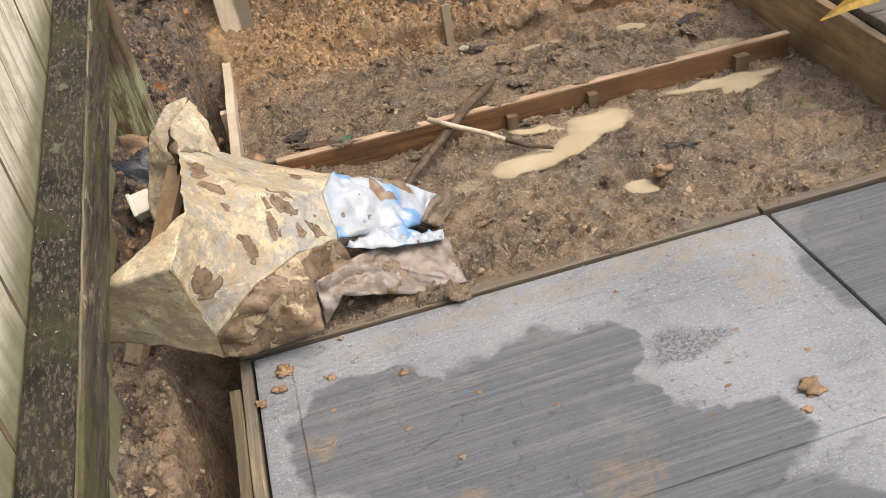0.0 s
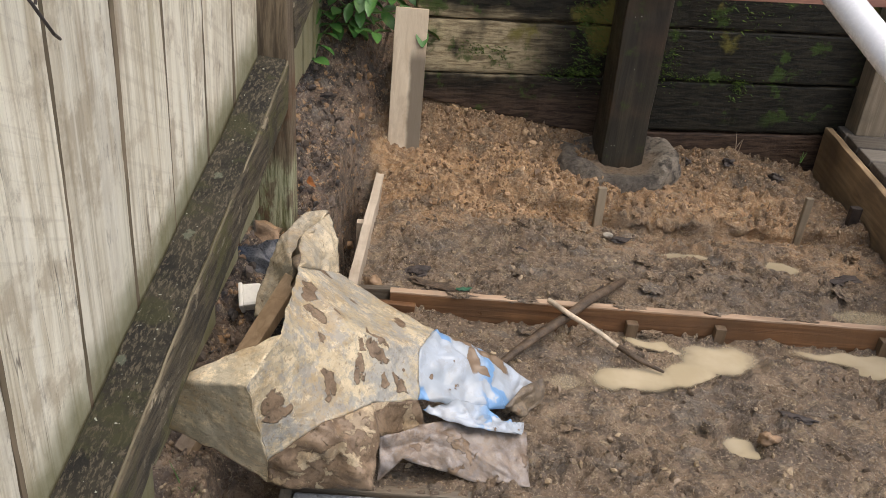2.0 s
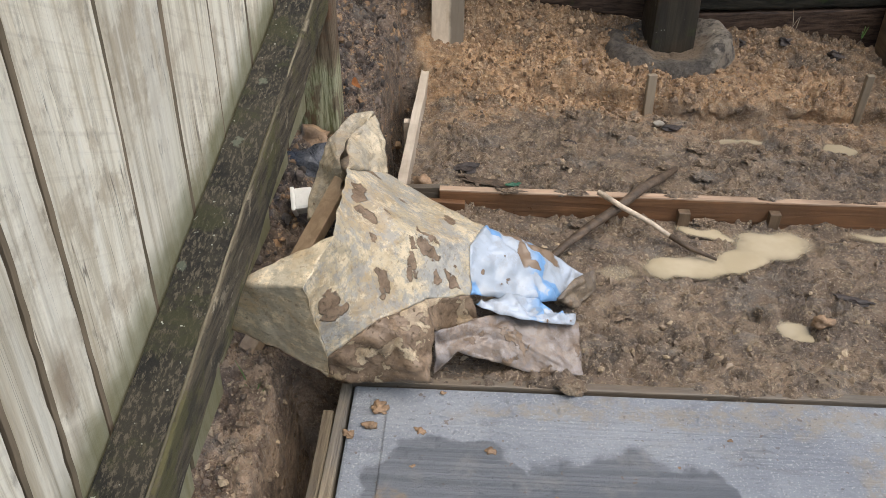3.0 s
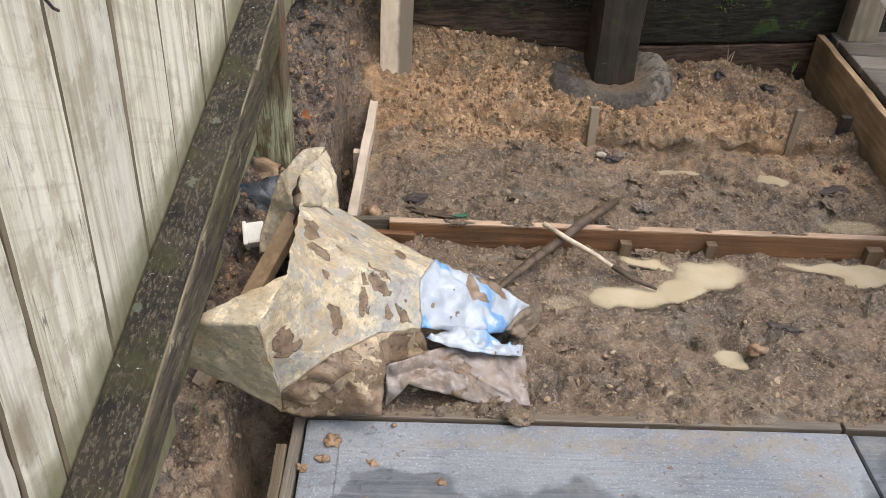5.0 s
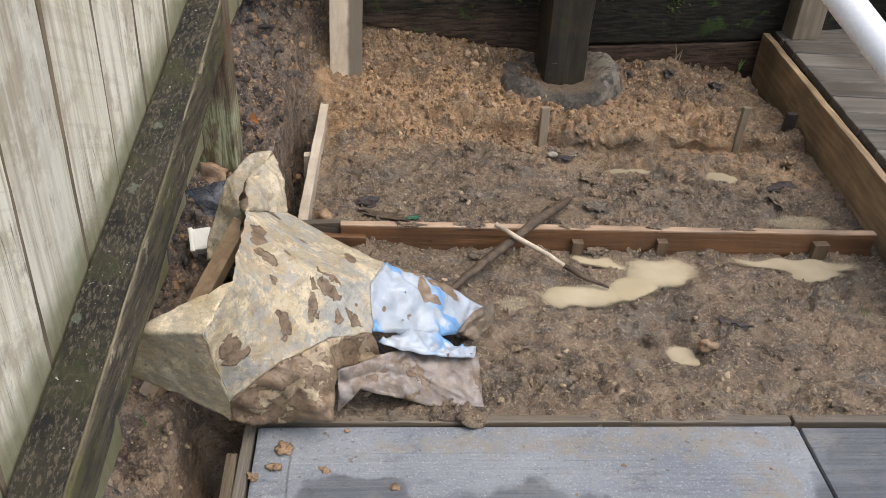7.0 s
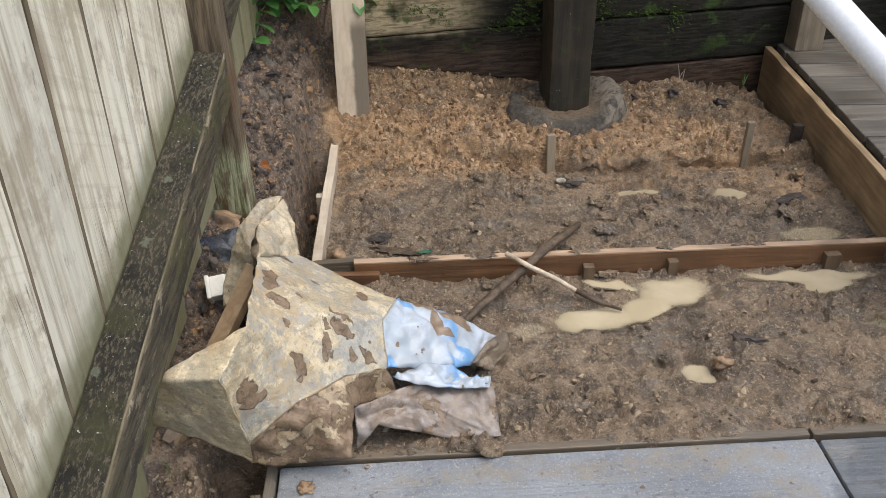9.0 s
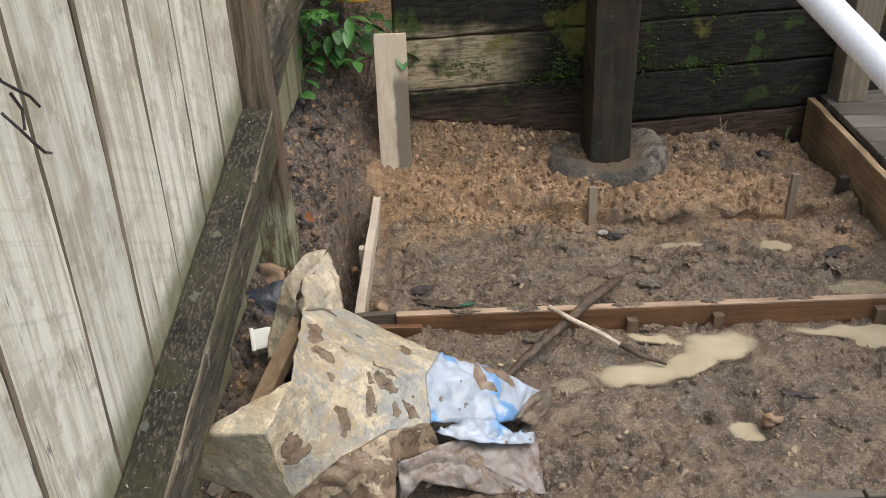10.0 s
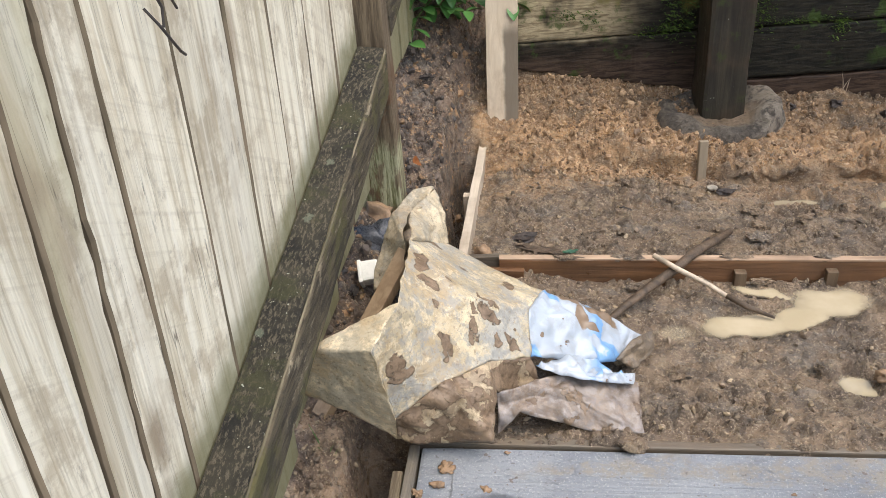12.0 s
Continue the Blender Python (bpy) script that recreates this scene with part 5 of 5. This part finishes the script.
part("muddy_tip", sheet([(0.44, 1.655, 0.04), (0.475, 1.705, 0.05), (0.52, 1.762, 0.03), (0.525, 1.735, 0.004), (0.475, 1.67, 0.002)], [(0, 1, 2, 3), (0, 3, 4)], 4, 0.012, 15, scale=24), INNER, bag, "mud-soaked torn tip", smooth=True)
plastic = thing("plastic_bag", 0.35, 1.54, 0.02, "filmy brown plastic sack lying flat in the mud", "bag")
part("sack", sheet([(0.223, 1.505, 0.08), (0.30, 1.555, 0.07), (0.374, 1.6, 0.058), (0.43, 1.61, 0.04), (0.478, 1.605, 0.024), (0.478, 1.502, -0.006), (0.40, 1.497, 0.0), (0.263, 1.494, 0.045), (0.225, 1.475, 0.008), (0.35, 1.53, 0.055)],
                   [(0, 1, 9, 7), (1, 2, 9), (2, 3, 9), (3, 4, 5, 9), (9, 5, 6), (9, 6, 7), (0, 7, 8)], 4, 0.016, 9, scale=18), PLASTIC, plastic, smooth=True)
part("printed_strip", sheet([(0.29, 1.57, 0.09), (0.35, 1.608, 0.08), (0.4, 1.63, 0.058), (0.43, 1.605, 0.048), (0.476, 1.622, 0.034), (0.468, 1.588, 0.036), (0.41, 1.558, 0.064), (0.35, 1.556, 0.075)],
                            [(0, 1, 7), (1, 2, 6, 7), (2, 3, 6), (3, 4, 5), (3, 5, 6)], 4, 0.016, 10, scale=26), PRINT, plastic, "white and blue printed strip", smooth=True)
t = thing("timber_batten", -0.03, 1.6, 0.1, "rough brown timber batten slanting under the bag", "batten")
part("batten", beam((-0.1, 1.50, 0.02), (0.05, 1.71, 0.245), 0.034, 0.02, 0.002, 10, 0.001, seed=81), STAKE, t)

# mud-caked lump bridging bag and slab edge
tagged(obj("mud_clod", lump(0.458, 1.462, 0.004, 0.026, 0.018, 0.014, 0.5, 3), MUD, True), "round clod of brown mud on the slab's edge", "clod")
for i, (x, y, r) in enumerate(((0.136, 1.404, 0.011), (0.14, 1.394, 0.009), (0.208, 1.352, 0.008), (0.321, 1.317, 0.008), (0.127, 1.36, 0.008), (0.859, 1.049, 0.017), (0.834, 1.019, 0.007), (0.095, 1.34, 0.008), (0.3, 1.2, 0.004), (0.42, 1.23, 0.004), (0.52, 1.16, 0.003), (0.61, 1.3, 0.003), (0.7, 1.36, 0.004), (0.83, 1.2, 0.004), (0.95, 1.35, 0.003), (0.24, 1.44, 0.004), (0.36, 1.12, 0.005), (0.2, 1.28, 0.004), (0.76, 1.1, 0.004), (0.9, 1.12, 0.004))):
    tagged(obj("mud_crumb", lump(x, y, r * 0.1, r, r * 0.85, r * 0.36, 1.1, 10 + i, 3), BROWNSTONE, True), "small lump of dried brown clay on the slab", "clod", "crumbs on the slab")


# ---- sticks, stones and litter ----
t = thing("peeled_stick", 0.65, 1.96, 0.02, "thin pale peeled stick lying over the form board", "stick")
part("stick", tube([(0.551, 2.016, 0.052), (0.60, 1.975, 0.04), (0.66, 1.94, 0.024), (0.70, 1.915, 0.008)], [0.0062, 0.006, 0.0055, 0.005], 9, wobble=0.15), STICK, t, smooth=True)
part("muddy_end", tube([(0.695, 1.918, 0.01), (0.735, 1.897, -0.004), (0.79, 1.877, -0.018)], [0.006, 0.006, 0.003], 9, wobble=0.3), BARK, t, "mud-covered end", smooth=True)
t = thing("branch", 0.58, 1.98, 0.02, "crooked dark wet branch lying across the form board", "branch")
part("branch", tube([(0.42, 1.81, -0.005), (0.47, 1.872, 0.004), (0.53, 1.935, 0.014), (0.6, 2.0, 0.028), (0.65, 2.055, 0.038), (0.70, 2.12, 0.026), (0.755, 2.2, 0.008)], [0.007, 0.0085, 0.0095, 0.011, 0.012, 0.011, 0.008], 10, wobble=0.3), BARK, t, smooth=True)
part("twig", tube([(0.655, 2.06, 0.036), (0.68, 2.12, 0.02), (0.70, 2.17, 0.006)], [0.006, 0.006, 0.003], 8, wobble=0.3), CHAR, t, smooth=True)
tagged(obj("stone", lump(-0.07, 2.07, 0.125, 0.032, 0.028, 0.026, 0.9, 31), BROWNSTONE, True), "rough brown stone by the fence post", "stone")
tagged(obj("stone", lump(-0.105, 2.06, 0.115, 0.03, 0.03, 0.025, 0.9, 35), BROWNSTONE, True), "rough brown stone by the fence post", "stone")
tagged(obj("stone", lump(-0.072, 1.985, 0.105, 0.062, 0.042, 0.042, 0.9, 32), GREYSTONE, True), "wet blue-grey stone beside the fence", "stone")
tagged(obj("stone", lump(0.158, 2.115, 0.0, 0.018, 0.02, 0.018, 0.9, 33), BROWNSTONE, True), "yellowish clay lump in the form boards' corner", "stone")
tagged(obj("stone", lump(0.94, 1.665, 0.0, 0.017, 0.014, 0.012, 0.9, 34), BROWNSTONE, True), "ochre stone beside a small puddle", "stone")
tagged(obj("stone", lump(0.755, 2.447, 0.002, 0.014, 0.009, 0.007, 0.3, 36), make_gravel("pale_stone", (0.4, 0.36, 0.28), (0.45, 0.4, 0.32), (0.5, 0.45, 0.36)), True), "small pale stone on the clay", "stone")
t = thing("plastic_fitting", -0.045, 1.79, 0.13, "cream plastic pipe cap lying by the fence", "pipe fitting")
fm = pose(-0.046, 1.8, 0.142, -52, -6, 8)
bm = box(0, 0, 0, 0.038, 0.034, 0.044, bevel=0.006)
bmesh.ops.transform(bm, matrix=fm, verts=bm.verts)
part("cap", bm, WHITE, t)
bm = box(-0.019, 0, 0, 0.008, 0.039, 0.049, bevel=0.003)
bmesh.ops.transform(bm, matrix=fm, verts=bm.verts)
part("rim", bm, WHITE, t)


def chip(name, x, y, sx, sy, sz, turn, mat, label, category, seed):
    bm = lump(0, 0, 0, sx, sy, sz * 0.7, 0.9, seed, 3)
    for v in bm.verts:
        v.co += Vector((noise.noise(v.co * 130 + Vector((seed, 0, 0))), noise.noise(v.co * 130 + Vector((0, seed, 0))), 0.5 * noise.noise(v.co * 160))) * min(sx, sy) * 0.35
    z = max(ground_z(x, y), ground_z(x + 0.01, y), ground_z(x, y + 0.01)) + sz * 0.4
    bmesh.ops.transform(bm, matrix=pose(x, y, z, 0, 0, turn), verts=bm.verts)
    tagged(obj(name, bm, mat), label, category)


chip("bark_chip", 1.03, 1.74, 0.032, 0.009, 0.006, -14, CHAR, "dark bark chip on the clay", "bark", 41)
chip("bark_chip", 1.345, 2.322, 0.042, 0.02, 0.008, 25, CHAR, "flat piece of blackened bark on the clay", "bark", 42)
chip("bark_chip", 0.79, 2.443, 0.022, 0.01, 0.008, 10, CHAR, "dark bark scrap on the clay", "bark", 43)
chip("bark_chip", 0.262, 2.205, 0.025, 0.017, 0.008, 30, CHAR, "dark scrap of wet bark", "bark", 44)
chip("bark_chip", 0.31, 2.135, 0.06, 0.012, 0.006, -18, BARK, "long dark strip of wet bark behind the form board", "bark", 45)
chip("bark_chip", 1.32, 2.085, 0.014, 0.01, 0.007, 30, CHAR, "small dark scrap by the form board", "bark", 46)
chip("bark_chip", 1.25, 2.075, 0.018, 0.006, 0.006, -5, CHAR, "small dark scrap by the form board", "bark", 47)
chip("bark_chip", 0.52, 2.35, 0.015, 0.006, 0.005, -40, CHAR, "small dark scrap on the clay", "bark", 48)
chip("earth_clod", 1.06, 2.9, 0.014, 0.012, 0.016, 0, CHAR, "black lump at the wall's foot", "clod", 50)
chip("earth_clod", 1.2, 2.93, 0.02, 0.014, 0.016, 0, CHAR, "black lump at the wall's foot", "clod", 51)
chip("earth_clod", 1.35, 2.9, 0.02, 0.016, 0.018, 0, CHAR, "black lump at the wall's foot", "clod", 52)
chip("green_scrap", 0.373, 2.119, 0.014, 0.006, 0.005, 20, plain("green_plastic", (0.02, 0.09, 0.045), 0.4), "small green plastic scrap behind the form board", "scrap", 53)
chip("dark_pebble", -0.03, 2.775, 0.018, 0.009, 0.009, -5, CHAR, "black wet pebble on the earth by the fence", "stone", 54)
rl = random.Random(5)
for i in range(34):
    x, y = rl.uniform(0.5, 1.42), rl.uniform(1.53, 2.55)
    if pool(x, y) == 0:
        chip("earth_clod", x, y, rl.uniform(0.01, 0.028), rl.uniform(0.008, 0.018), rl.uniform(0.006, 0.013), rl.uniform(0, 180), MUD, "lump of turned brown clay", "clod", 60 + i)


def leaf_mesh(bm, m, length, width):
    rows = []
    for i in range(6):
        s = i / 5
        w = width * math.sin(math.pi * min(1, s * 0.93 + 0.05)) ** 0.8 / 2
        z = -0.18 * length * s * s
        rows.append([bm.verts.new(m @ Vector((length * s, -w, z + w * 0.35))), bm.verts.new(m @ Vector((length * s, 0, z))), bm.verts.new(m @ Vector((length * s, w, z + w * 0.35)))])
    for a, b in zip(rows, rows[1:]):
        bm.faces.new((a[0], a[1], b[1], b[0]))
        bm.faces.new((a[1], a[2], b[2], b[1]))


def shrub(x, y, z, stems, seed, size, label):
    t = thing("leafy_plant", x, y, z, label, "plant")
    r = random.Random(seed)
    for _ in range(stems):
        d = Vector((r.uniform(-1, 1), r.uniform(-1, 0.1), r.uniform(-0.2, 0.9))).normalized()
        n = 4
        p = Vector((x + r.uniform(-0.05, 0.05), y, z + r.uniform(-0.05, 0.05)))
        pts = [p]
        for k in range(n):
            d = (d + Vector((r.uniform(-0.3, 0.3), r.uniform(-0.3, 0.2), r.uniform(-0.35, 0.15)))).normalized()
            pts.append(pts[-1] + d * size * 0.9)
        part("stem", tube(pts, 0.0018, 5), GRASS, t)
        for k in range(1, n + 1):
            for s in (-1, 1):
                bm = bmesh.new()
                yaw = math.atan2(d.y, d.x) + s * r.uniform(0.5, 1.3)
                m = Matrix.Translation(pts[k]) @ Euler((r.uniform(-0.5, 0.5), r.uniform(-0.3, 0.8), yaw)).to_matrix().to_4x4()
                leaf_mesh(bm, m, size * r.uniform(0.9, 1.5), size * r.uniform(0.5, 0.75))
                part("leaf", bm, LEAF, t, smooth=True)


shrub(-0.03, 2.96, 0.38, 8, 3, 0.05, "glossy green leafy weed on the earth bank by the fence")
shrub(0.04, 2.98, 0.47, 8, 8, 0.05, "glossy green leafy weed on the earth bank by the fence")


def tuft(x, y, z, blades, high, seed, mat, label, name="grass_tuft", spread=0.4):
    r = random.Random(seed)
    bm = bmesh.new()
    for _ in range(blades):
        a = r.uniform(0, 6.28)
        o = Vector((x + r.uniform(-0.012, 0.012), y + r.uniform(-0.008, 0.008), z))
        h = high * r.uniform(0.5, 1)
        tip = o + Vector((math.cos(a) * h * spread, math.sin(a) * h * spread, h))
        tube([o, (o + tip) / 2 + Vector((0, 0, h * 0.1)), tip], [0.0012, 0.001, 0.0003], 4, bm=bm)
    tagged(obj(name, bm, mat), label, "grass")


tuft(-0.075, 1.42, -0.01, 5, 0.07, 2, GRASS, "few green grass blades by the fence")
tuft(1.33, 1.79, -0.02, 3, 0.02, 3, GRASS, "tiny green sprout in the clay")
tuft(1.43, 2.93, 0.06, 4, 0.035, 4, GRASS, "small green sprout at the wall's foot")
tuft(1.22, 2.96, 0.07, 3, 0.07, 5, STICK, "dry straw stalks at the wall's foot")


def moss(x, z, w, h, count, seed):
    r = random.Random(seed)
    bm = bmesh.new()
    for _ in range(count):
        px, pz = x + r.gauss(0, w), z + r.gauss(0, h)
        o = Vector((px, wall_y(px) + 0.002, pz))
        l = r.uniform(0.006, 0.018)
        tip = o + Vector((r.uniform(-1, 1) * l, -l * r.uniform(0.5, 1), r.uniform(-0.6, 0.9) * l))
        s = Vector((l * 0.14, 0, l * 0.1))
        bm.faces.new([bm.verts.new(o - s), bm.verts.new(o + s), bm.verts.new(tip)])
    tagged(obj("moss_patch", bm, make_moss), "bright green moss on the sleeper wall", "moss", "moss on the wall", kind="stuff")


w_ = Mat("bright_moss", 0.7)
make_moss = w_.done(w_.mix(w_.island(), (0.03, 0.06, 0.008), (0.1, 0.16, 0.02)))
for i, (x, z, w, h, n) in enumerate(((0.72, 0.33, 0.03, 0.05, 500), (0.66, 0.27, 0.04, 0.012, 250), (0.96, 0.31, 0.03, 0.04, 400), (1.22, 0.245, 0.014, 0.02, 220), (0.7, 0.5, 0.03, 0.06, 400), (1.08, 0.27, 0.08, 0.006, 200), (0.38, 0.33, 0.02, 0.015, 160), (0.45, 0.32, 0.02, 0.015, 120), (1.2, 0.5, 0.1, 0.05, 300))):
    moss(x, z, w, h, n, 20 + i)

bm = bmesh.new()
leaf_mesh(bm, Matrix.Translation((-0.02, 2.31, 0.15)) @ Euler((0.9, 0.3, 1.2)).to_matrix().to_4x4(), 0.05, 0.03)
bmesh.ops.solidify(bm, geom=list(bm.faces), thickness=0.001)
tagged(obj("dead_leaf", bm, DEADLEAF), "orange-brown dead leaf in the wet earth", "leaf")
bm = bmesh.new()
leaf_mesh(bm, Matrix.Translation((-0.075, 2.82, 0.215)) @ Euler((0.2, 0.3, 0.4)).to_matrix().to_4x4(), 0.045, 0.022)
bmesh.ops.solidify(bm, geom=list(bm.faces), thickness=0.001)
tagged(obj("dead_leaf", bm, make_gravel("tan_leaf", (0.4, 0.24, 0.08), (0.45, 0.28, 0.1), (0.45, 0.28, 0.1))), "curled tan dead leaf on the earth", "leaf")
bm = bmesh.new()
leaf_mesh(bm, Matrix.Translation((1.93, 1.96, 0.129)) @ Euler((0.2, 0, 0.2)).to_matrix().to_4x4(), 0.05, 0.018)
bmesh.ops.solidify(bm, geom=list(bm.faces), thickness=0.001)
tagged(obj("dead_leaf", bm, CHAR), "dark wet dead leaf on the deck", "leaf")
